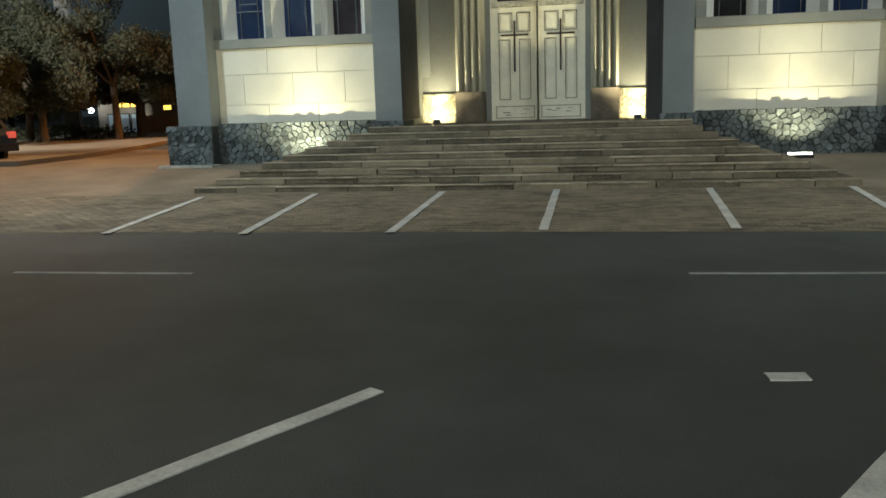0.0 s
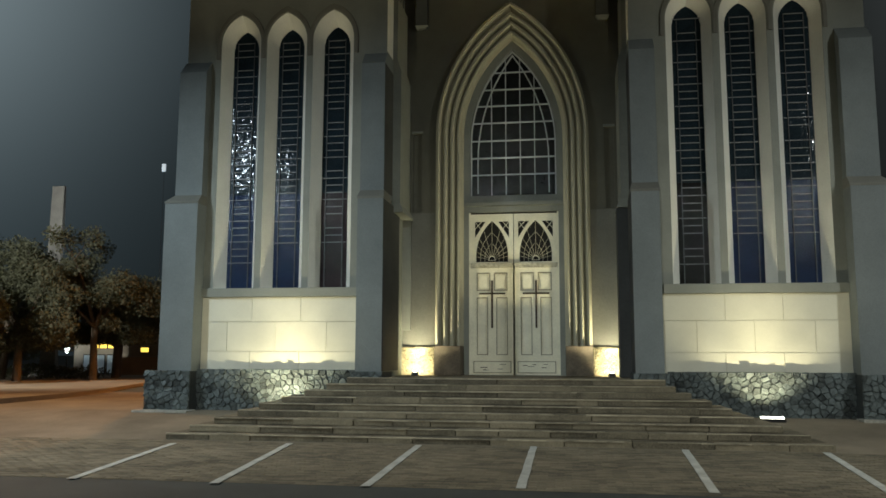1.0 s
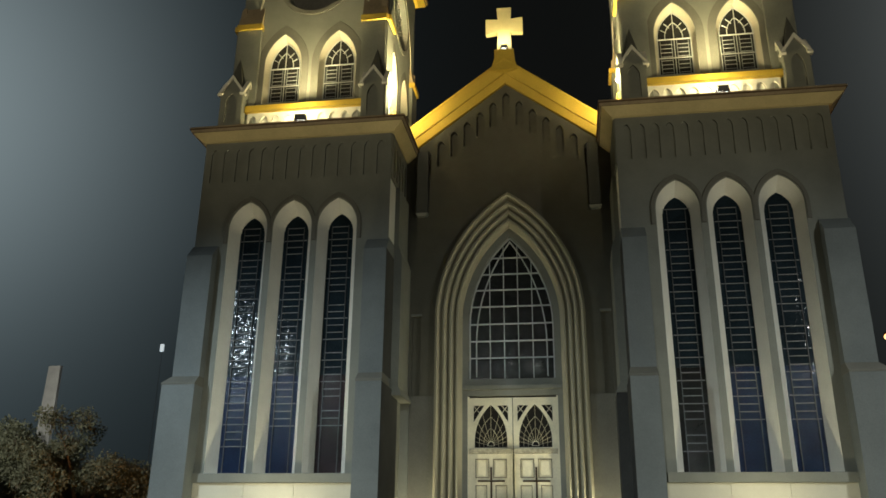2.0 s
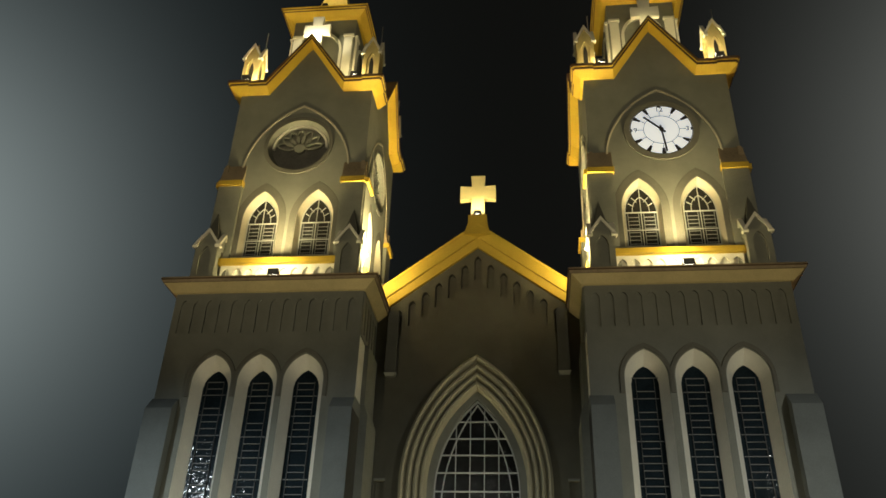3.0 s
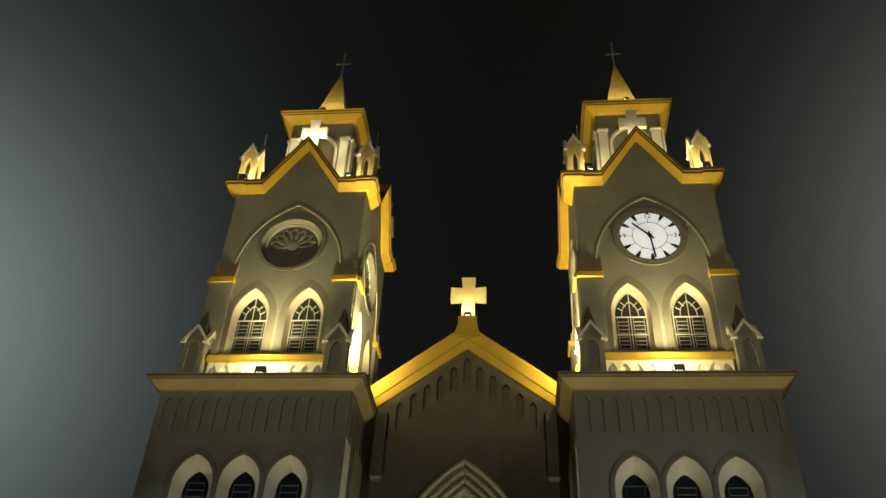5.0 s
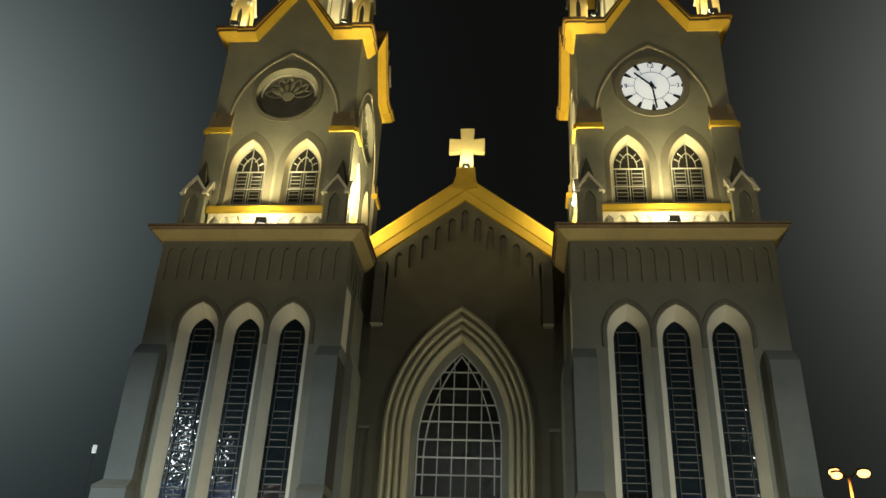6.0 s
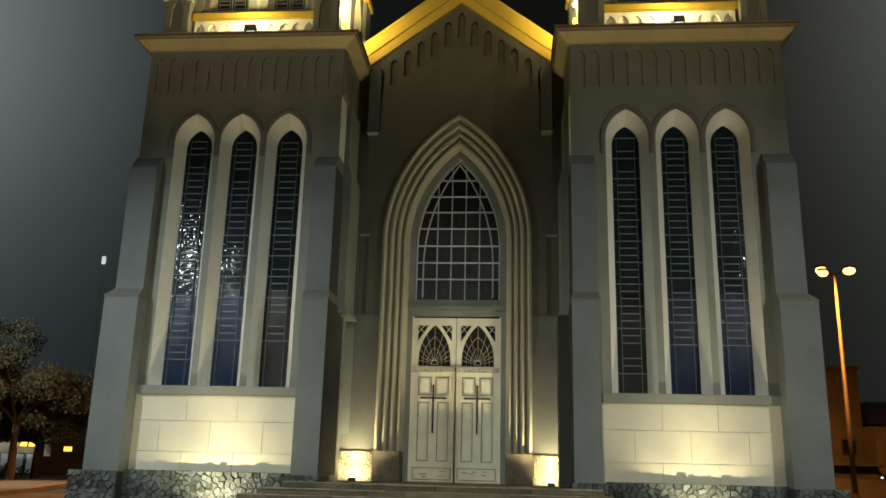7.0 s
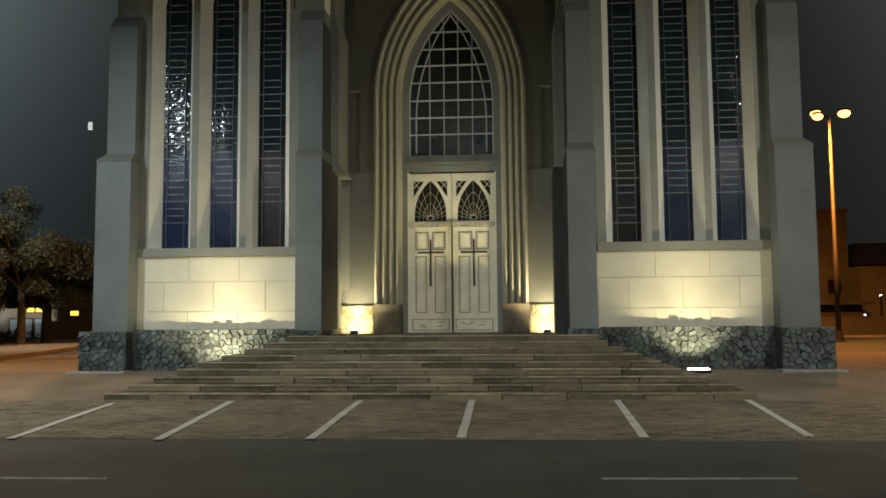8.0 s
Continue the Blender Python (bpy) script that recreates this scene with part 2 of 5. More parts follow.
def frustum(bm, a, za, b, zb):
    """A block whose floor is the rectangle a = (x0, x1, y0, y1) and whose top is b."""
    v = [bm.verts.new((x, y, z)) for (r, z) in ((a, za), (b, zb)) for y in r[2:] for x in r[:2]]
    for f in ((0, 1, 3, 2), (4, 5, 7, 6), (0, 1, 5, 4), (2, 3, 7, 6), (0, 2, 6, 4), (1, 3, 7, 5)):
        bm.faces.new([v[i] for i in f])


def arch(hw, z0, zs, za, cx=0.0, n=10):
    """A pointed-arch outline, from the foot on one side over the point to the other."""
    h = za - zs
    c = (h * h - hw * hw) / (2 * hw)
    r = hw + c
    top = math.atan2(h, c) if abs(c) > 1e-9 else math.pi / 2
    side = [(math.cos(top * i / n) * r - c, zs + math.sin(top * i / n) * r) for i in range(n + 1)]
    right = [(hw, z0)] + side
    left = [(-x, z) for x, z in reversed(right[:-1])]
    return [(cx + x, z) for x, z in right + left]


def ring(r, cz, n=40, cx=0.0, squash=1.0):
    return [(cx + r * math.cos(2 * math.pi * i / n), cz + squash * r * math.sin(2 * math.pi * i / n)) for i in range(n)]


def fill(bm, outer, holes, y):
    """A flat sheet at the depth y with openings through it."""
    from mathutils.geometry import tessellate_polygon
    loops = [[Vector((x, z, 0)) for x, z in lp] for lp in (outer, *holes)]
    verts = [bm.verts.new((v.x, y, v.y)) for lp in loops for v in lp]
    for a, b, c in tessellate_polygon(loops):
        try:
            bm.faces.new((verts[a], verts[b], verts[c]))
        except ValueError:
            pass


def loft(bm, a, ya, b, yb, closed=True):
    va, vb = [bm.verts.new((x, ya, z)) for x, z in a], [bm.verts.new((x, yb, z)) for x, z in b]
    k = len(a)
    for i in range(k if closed else k - 1):
        j = (i + 1) % k
        bm.faces.new((va[i], va[j], vb[j], vb[i]))


def prism(bm, outline, y0, y1, holes=()):
    fill(bm, outline, holes, y0)
    fill(bm, outline, holes, y1)
    for lp in (outline, *holes):
        loft(bm, lp, y0, lp, y1)


def prismm(outline, y0, y1, holes=()):
    bm = bmesh.new()
    prism(bm, outline, y0, y1, holes)
    return bm


def arch_sweep(bm, prof, z0, zs, n=14, closed=False, cx=0.0):
    """A moulding that runs up, over a pointed arch and down: prof holds (half width, top, depth)."""
    loops = [(arch(hw, z0, zs, za, cx, n), y) for hw, za, y in prof]
    k = len(loops)
    for i in range(k if closed else k - 1):
        (a, ya), (b, yb) = loops[i], loops[(i + 1) % k]
        loft(bm, a, ya, b, yb, closed=False)
    if closed:
        for end in (0, -1):
            vs = [bm.verts.new((lp[end][0], y, lp[end][1])) for lp, y in loops]
            bm.faces.new(vs)


def rod(bm, p, q, r, sides=8, r2=None):
    p, q = Vector(p), Vector(q)
    turn = (q - p).to_track_quat("Z", "Y").to_matrix()
    r2 = r if r2 is None else r2
    lo, hi = [], []
    for i in range(sides):
        a = 2 * math.pi * i / sides
        d = turn @ Vector((math.cos(a), math.sin(a), 0))
        lo.append(bm.verts.new(p + d * r))
        hi.append(bm.verts.new(q + d * r2))
    for i in range(sides):
        j = (i + 1) % sides
        bm.faces.new((lo[i], lo[j], hi[j], hi[i]))
    bm.faces.new(lo)
    bm.faces.new(hi)


def strip(bm, pts, w, y0, y1, closed=False):
    """A thin bar of width w that follows points (x, z) in an upright plane, with mitred corners."""
    k = len(pts)
    left, right = [], []
    for i in range(k):
        p = Vector(pts[i])
        d0 = (p - Vector(pts[i - 1])) if (i or closed) else None
        d1 = (Vector(pts[(i + 1) % k]) - p) if (i < k - 1 or closed) else None
        d0, d1 = d0 or d1, d1 or d0
        d0, d1 = d0.normalized(), d1.normalized()
        n0, n1 = Vector((-d0.y, d0.x)), Vector((-d1.y, d1.x))
        n = n0 + n1
        n = n.normalized() if n.length > 1e-6 else n0
        n = n * (w / 2) / max(0.35, n.dot(n0))
        left.append((p.x + n.x, p.y + n.y))
        right.append((p.x - n.x, p.y - n.y))
    if closed:
        outer, inner = left, right
        for i in range(k):
            j = (i + 1) % k
            q = [(left[i], y0), (left[j], y0), (right[j], y0), (right[i], y0)]
            bm.faces.new([bm.verts.new((x, y, z)) for (x, z), y in q])
            bm.faces.new([bm.verts.new((x, y1, z)) for (x, z), y in q])
        loft(bm, left, y0, left, y1)
        loft(bm, right, y0, right, y1)
        return
    for y in (y0, y1):
        for i in range(k - 1):
            bm.faces.new([bm.verts.new((x, y, z)) for x, z in (left[i], left[i + 1], right[i + 1], right[i])])
    loft(bm, left, y0, left, y1, closed=False)
    loft(bm, right, y0, right, y1, closed=False)
    for i in (0, -1):
        bm.faces.new([bm.verts.new((x, y, z)) for (x, z), y in ((left[i], y0), (right[i], y0), (right[i], y1), (left[i], y1))])


def pyramid(bm, x, y, half, z0, z1):
    b = [bm.verts.new((x + sx * half, y + sy * half, z0)) for sx, sy in ((-1, -1), (1, -1), (1, 1), (-1, 1))]
    t = bm.verts.new((x, y, z1))
    for i in range(4):
        bm.faces.new((b[i], b[(i + 1) % 4], t))
    bm.faces.new(b)


# ---------------------------------------------------------------- ground, road, pavement
def sheet(name, rows, x0, x1, mat, label, category, lift=0.0, cells=1):
    bm = bmesh.new()
    prev = None
    for y, z in rows:
        cur = [bm.verts.new((x0 + (x1 - x0) * i / cells, y, z + lift)) for i in range(cells + 1)]
        if prev:
            for i in range(cells):
                bm.faces.new((prev[i], prev[i + 1], cur[i + 1], cur[i]))
        prev = cur
    return tagged(part(name, bm, mat, None), label, category, kind="structure")


sheet("ground", [(-400, -0.012), (-6.2, -0.012), (-2.75, 0.288), (600, 0.288)], -500, 500, EARTH, "dark bare ground reaching to the horizon", "ground")
sheet("road", [(-60, 0.0), (-11.05, 0.0)], -120, 120, ASPHALT, "worn dark asphalt road before the church", "road")
sheet("parking_strip", [(-11.05, -0.004), (-6.2, -0.004)], -60, 60, PAVING, "brown paved parking strip with marked bays", "pavement", 0.008)
sheet("pavement", [(-6.2, 0.0), (-2.75, 0.30), (6.0, 0.30), (6.2, 0.30)], -60, 60, PAVE_PALE, "pale paving that slopes up to the church", "pavement", 0.004)
sheet("side_road", [(6.2, 0.30), (70, 0.30)], -60, 60, ASPHALT, "asphalt of the side streets under sodium light", "road", 0.004)


def ground_mark(name, a, b, w, label, mat=None, lift=0.009):
    """A painted line lying on the ground from a to b."""
    a, b = Vector((*a, lift)), Vector((*b, lift))
    d = (b - a).normalized()
    nrm = Vector((-d.y, d.x, 0)) * w / 2
    bm = bmesh.new()
    steps = max(2, int((b - a).length / 0.35))
    lo, hi = [], []
    for i in range(steps + 1):
        p = a.lerp(b, i / steps)
        j = random.uniform(-0.012, 0.012)
        lo.append([bm.verts.new(p + nrm * (1 + j * 8) + Vector((0, 0, h))) for h in (-0.008, 0)])
        hi.append([bm.verts.new(p - nrm * (1 - j * 8) + Vector((0, 0, h))) for h in (-0.008, 0)])
    for i in range(steps):
        bm.faces.new((lo[i][1], lo[i + 1][1], hi[i + 1][1], hi[i][1]))
        bm.faces.new((lo[i][0], lo[i + 1][0], lo[i + 1][1], lo[i][1]))
        bm.faces.new((hi[i][0], hi[i + 1][0], hi[i + 1][1], hi[i][1]))
    return tagged(part(name, bm, mat or PAINT, None), label, "road marking", group="road markings", kind="structure")


for far, near in (((-5.75, -6.9), (-5.0, -11.2)), ((-3.66, -6.5), (-3.0, -11.25)), ((-1.27, -6.35), (-1.05, -11.15)),
                  ((0.80, -6.22), (0.87, -10.98)), ((3.43, -6.22), (3.18, -10.9)), ((5.76, -6.22), (5.25, -10.75))):
    ground_mark("bay_line", far, near, 0.12, "worn white line between parking bays", None, 0.022)
for x0, x1 in ((-10.5, -8.5), (-4.45, -2.45), (2.36, 4.2), (8.6, 10.6)):
    ground_mark("lane_dash", (x0, -13.5 if x0 > 0 else -13.7), (x1, -13.42 if x0 > 0 else -13.68), 0.055, "thin worn white dash along the road", FADED)
ground_mark("bay_line", (0.31, -16.84), (-0.83, -18.8), 0.11, "white line of an angled bay by the kerb")
ground_mark("bay_line", (3.0, -17.24), (1.72, -19.22), 0.13, "white line of an angled bay by the kerb")
ground_mark("bay_line", (2.50, -16.4), (2.73, -16.38), 0.13, "short white mark on the asphalt")


# ---------------------------------------------------------------- entrance steps
RISE, RUN, TOE = 0.1245, 0.4125, -6.12
LEFT = [-6.30, -6.02, -5.70, -5.37, -5.08, -4.72, -4.35, -3.98, -3.62]
RIGHT = [5.95, 5.66, 5.30, 4.88, 4.57, 4.26, 3.92, 3.66, 3.50]
steps = thing("entrance_steps", (0, TOE, 0), "broad worn stone steps rising to the church door", "steps", kind="structure")
rnd = random.Random(4)
for k in range(9):
    y0, z0 = RUN * k, RISE * k
    back = max(2.95, y0 + 0.48)
    bm = bmesh.new()
    if k < 8:
        box(bm, LEFT[k] + 0.02, RIGHT[k] - 0.02, y0 + 0.40, back, z0 - (0.3 if k == 0 else 0), z0 + RISE - 0.002)
    else:
        box(bm, LEFT[k] + 0.02, RIGHT[k] - 0.02, y0 + 0.40, 4.05, z0, z0 + RISE - 0.002)
        box(bm, -2.93, 2.93, 4.05, 6.9, z0 - 0.6, z0 + RISE - 0.002)
    part("tread", bm, STEP, steps)
    x = LEFT[k]
    while x < RIGHT[k] - 0.05:
        w = rnd.uniform(0.7, 1.5) if k < 3 else rnd.uniform(1.2, 2.4)
        if RIGHT[k] - (x + w) < 0.5:
            w = RIGHT[k] - x
        dy, dz = rnd.uniform(-0.012, 0.016), rnd.uniform(-0.009, 0.004)
        part("step_stone", boxm(x + 0.004, x + w - 0.004, y0 + dy, y0 + 0.42, z0 - (0.15 if k == 0 else -0.001), z0 + RISE + dz, bevel=0.012), STEP, steps)
        x += w
    x = LEFT[k] + 0.01
    while x < RIGHT[k] - 0.1:
        w = min(rnd.uniform(0.45, 1.7), RIGHT[k] - 0.01 - x)
        if rnd.random() > 0.14:
            dy, dz = rnd.uniform(-0.014, 0.004), rnd.uniform(-0.003, 0.007)
            # pale strips draw the light caught along the worn step edges
            part("nosing", boxm(x, x + w - 0.004, y0 - 0.006 + dy, y0 + 0.045, z0 + RISE - 0.024, z0 + RISE + 0.004 + dz, bevel=0.007), NOSING, steps)
        x += w


# ---------------------------------------------------------------- windows
def rippled_pane(outline, cx, seed):
    """Cast glass: small uneven facets across its face, on a flat back."""
    rr = random.Random(seed + 40)
    bm = bmesh.new()
    fill(bm, outline, [], -1.59)
    loft(bm, outline, -1.602, outline, -1.59)
    step = 0.035
    nx, nz = 20, 126
    grid = [[bm.verts.new((cx - 0.35 + step * i, -1.612 + rr.uniform(-0.0022, 0.0022), 5.70 + step * k)) for i in range(nx + 1)] for k in range(nz + 1)]
    top = [(abs(x - cx), z) for x, z in outline if x >= cx]
    for k in range(nz):
        for i in range(nx):
            x, z = abs(cx - 0.35 + step * (i + 0.5) - cx), 5.70 + step * (k + 1)
            if z < 9.55 or any(x < (a + b) / 2 and z < (za + zb) / 2 for (a, za), (b, zb) in zip(top, top[1:])):
                bm.faces.new((grid[k][i], grid[k][i + 1], grid[k + 1][i + 1], grid[k + 1][i]))
    bmesh.ops.delete(bm, geom=[v for v in bm.verts if not v.link_faces], context="VERTS")
    return bm


def tall_window(tower, cx, pane_mat, seed):
    """A tall lancet: splayed white reveal, textured pane and closely set glazing bars."""
    win = link_mesh("lancet_window", bpy.data.meshes.new("lancet_window"), None, tower)
    bm = bmesh.new()
    loft(bm, arch(0.53, 3.27, 9.62, 10.37, cx), -1.98, arch(0.335, 3.272, 9.55, 10.06, cx), -1.60)
    rev = to_mesh("reveal", bm)
    win.data = rev
    rev.materials.append(WHITE)
    tagged(win, "tall pointed window with splayed white reveals and barred dark glass")
    part("pane", rippled_pane(arch(0.35, 5.70, 9.55, 10.08, cx), cx, seed), RIPPLED, win, "rippled dark teal glass")
    part("pane", boxm(cx - 0.35, cx + 0.35, -1.612, -1.59, 3.26, 5.695), pane_mat, win, "dark coloured glass")
    bm = bmesh.new()
    for s in (-1, 1):
        box(bm, cx + s * 0.225 - 0.008, cx + s * 0.225 + 0.008, -1.65, -1.618, 3.3, 9.72)
    part("upright_bar", bm, UPRIGHT, win)
    narrow = to_mesh("glazing_bar", boxm(-0.225, 0.225, -0.010, 0.010, -0.0085, 0.0085))
    wide = to_mesh("glazing_bar", boxm(-0.33, 0.33, -0.010, 0.010, -0.0085, 0.0085))
    rr = random.Random(seed)
    z, i = {1: 3.92, 5: 3.72}.get(seed, 4.42) + (seed % 3) * 0.02, 0
    while z < 9.75:
        if rr.random() > 0.06:
            link_mesh("glazing_bar", wide if i % 3 == 0 else narrow, DARKBAR, win, "", pose(cx, -1.634, z + rr.uniform(-0.006, 0.006)))
        z += 0.181
        i += 1
    bm = bmesh.new()
    arch_sweep(bm, [(0.555, 10.40, -1.975), (0.56, 10.41, -2.015), (0.645, 10.53, -2.025), (0.66, 10.55, -1.975)], 9.2, 9.62, closed=True, cx=cx)
    part("hood_mould", bm, HOOD, tower)
    return win


SLATS = {}


def belfry_window(tower, M, cx, hollow=False):
    """A belfry lancet: white reveal, leaded pointed head and louvred shutters."""
    bm = bmesh.new()
    loft(bm, arch(0.56, 13.70, 15.00, 16.02, cx), -2.20, arch(0.465, 13.72, 15.0, 15.88, cx), -1.96)
    win = part("belfry_window", bm, REVEAL, tower, "pointed belfry window with louvred shutters", M)
    # near-black sheet drawn for the dark behind the louvres
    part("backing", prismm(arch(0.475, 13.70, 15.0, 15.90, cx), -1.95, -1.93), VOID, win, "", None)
    bm = bmesh.new()
    strip(bm, arch(0.45, 13.74, 15.0, 15.85, cx), 0.024, -1.99, -1.955)
    strip(bm, [(cx - 0.455, 14.98), (cx + 0.455, 14.98)], 0.026, -1.99, -1.955)
    strip(bm, [(cx, 13.74), (cx, 15.84)], 0.018, -1.99, -1.957)
    strip(bm, arch(0.24, 14.98, 15.06, 15.52, cx, 6), 0.017, -1.985, -1.957)
    strip(bm, [(cx - 0.20, 15.2), (cx - 0.35, 15.3)], 0.015, -1.985, -1.957)
    strip(bm, [(cx + 0.20, 15.2), (cx + 0.35, 15.3)], 0.015, -1.985, -1.957)
    strip(bm, [(cx - 0.10, 15.35), (cx - 0.24, 15.5)], 0.015, -1.985, -1.957)
    strip(bm, [(cx + 0.10, 15.35), (cx + 0.24, 15.5)], 0.015, -1.985, -1.957)
    strip(bm, [(cx - 0.455, 14.38), (cx + 0.455, 14.38)], 0.017, -1.99, -1.957)
    strip(bm, [(cx - 0.455, 13.85), (cx + 0.455, 13.85)], 0.017, -1.99, -1.957)
    part("tracery", bm, TRACERY, win, "pale metal tracery bars")
    if "s" not in SLATS:
        SLATS["s"] = to_mesh("slat", boxm(-0.15, 0.15, -0.009, 0.009, -0.006, 0.006))
    for s in (-1, 1):
        for i in range(8):
            link_mesh("slat", SLATS["s"], LOUVRE, win, "", pose(cx + s * 0.225, -1.975, 13.92 + i * 0.128, -35))
    bm = bmesh.new()
    for s in (-1, 1):
        strip(bm, [(cx + s * 0.07, 13.87), (cx + s * 0.07, 14.95)], 0.015, -1.985, -1.957)
        strip(bm, [(cx + s * 0.38, 13.87), (cx + s * 0.38, 14.95)], 0.015, -1.985, -1.957)
    part("shutter_stile", bm, LOUVRE, win)
    bm = bmesh.new()
    arch_sweep(bm, [(0.575, 16.05, -2.195), (0.575, 16.05, -2.207), (0.775, 16.33, -2.207), (0.79, 16.35, -2.195)], 13.7, 15.0, closed=True, cx=cx)
    part("hood_mould", bm, HOOD, tower, "", M)


CZ = 17.78         # height of the round windows and the dial


def rose(tower, M):
    """A round opening with fan tracery in its upper half."""
    bm = bmesh.new()
    loft(bm, ring(1.0, CZ), -2.2, ring(0.88, CZ), -1.97)
    win = part("rose_window", bm, WALL, tower, "round window with carved petals over dark glass", M)
    part("pane", prismm(ring(0.89, CZ), -1.965, -1.95), ROSEGLASS, win)
    bm = bmesh.new()
    # shaded ring round the opening put into the darker grey
    prism(bm, ring(1.12, CZ), -2.226, -2.195, [ring(0.99, CZ)])
    part("ring_moulding", bm, HOOD, win)
    for i in range(7):
        a = math.pi * (i + 0.5) / 7
        bm = bmesh.new()
        dx, dz = math.cos(a), math.sin(a)
        pts = []
        for k in range(13):
            u = k / 12
            r = 0.16 + 0.60 * u
            wd = 0.125 * math.sin(math.pi * min(1, u * 1.0)) ** 0.7
            pts.append((r, wd))
        lp = [(dx * r - dz * w, CZ - 0.04 + dz * r + dx * w) for r, w in pts] + [(dx * r + dz * w, CZ - 0.04 + dz * r - dx * w) for r, w in reversed(pts[1:-1])]
        strip(bm, lp, 0.05, -2.06, -1.966, closed=True)
        part("petal", bm, WALL, win)
    bm = bmesh.new()
    prism(bm, ring(0.17, CZ - 0.04, 20), -2.07, -1.966)
    part("hub", bm, WALL, win)
    bm = bmesh.new()
    strip(bm, [(0.86 * math.cos(math.pi * i / 24), CZ + 0.86 * math.sin(math.pi * i / 24)) for i in range(25)], 0.07, -2.05, -1.966)
    part("upper_rim", bm, WHITE, win)


def text_mesh(body, size, name):
    cu = bpy.data.curves.new(name, "FONT")
    cu.body, cu.size, cu.extrude, cu.align_x, cu.align_y = body, size, 0.004, "CENTER", "CENTER"
    tmp = bpy.data.objects.new(name, cu)
    scene.collection.objects.link(tmp)
    data = bpy.data.meshes.new_from_object(tmp.evaluated_get(bpy.context.evaluated_depsgraph_get()))
    bpy.data.objects.remove(tmp)
    return data


def clock(tower, M):
    bm = bmesh.new()
    # shaded ring round the dial put into the darker grey
    prism(bm, ring(1.12, CZ), -2.25, -2.19, [ring(0.93, CZ)])
    bezel = part("clock", bm, HOOD, tower, "round tower clock with a lit white dial", M)
    part("dial", prismm(ring(0.935, CZ), -2.235, -2.2), DIAL, bezel, "backlit white dial")
    bm = bmesh.new()
    prism(bm, ring(0.535, CZ), -2.243, -2.237, [ring(0.52, CZ)])
    prism(bm, ring(0.925, CZ), -2.243, -2.237, [ring(0.905, CZ)])
    part("dial_ring", bm, INK, bezel)
    for h in range(12):
        a = math.pi / 2 - h * math.pi / 6
        c, s = math.cos(a), math.sin(a)
        bm = bmesh.new()
        strip(bm, [(c * 0.53, CZ + s * 0.53), (c * 0.72, CZ + s * 0.72)], 0.014, -2.243, -2.237)
        if h in (0, 3, 9):
            strip(bm, [(c * 0.86, CZ + s * 0.86), (c * 0.905, CZ + s * 0.905)], 0.10, -2.243, -2.237)
        else:
            strip(bm, [(c * 0.70, CZ + s * 0.70), (c * 0.88, CZ + s * 0.88)], 0.085, -2.243, -2.237)
            strip(bm, [(c * 0.80, CZ + s * 0.80), (c * 0.90, CZ + s * 0.90)], 0.12, -2.2435, -2.237)
        part("hour_mark", bm, INK, bezel)
        if h in (0, 3, 9):
            link_mesh("numeral", text_mesh({0: "12", 3: "3", 9: "9"}[h], 0.24, "numeral"), INK, bezel, "black numeral",
                      pose(c * 0.77, -2.242, CZ + s * 0.77, 90))
    for name, a, ln, w in (("hour_hand", 163.5, 0.50, 0.06), ("minute_hand", 174, 0.74, 0.055)):
        d = radians(90 - a) if name == "minute_hand" else radians(90 + 45)
        ln = 0.70 if name == "hour_hand" else 0.84
        bm = bmesh.new()
        strip(bm, [(-0.16 * math.cos(d), CZ - 0.16 * math.sin(d)), (ln * math.cos(d), CZ + ln * math.sin(d))], w, -2.27, -2.25)
        part(name, bm, INK, bezel)
    bm = bmesh.new()
    prism(bm, ring(0.07, CZ, 16), -2.28, -2.24)
    part("hand_boss", bm, INK, bezel)


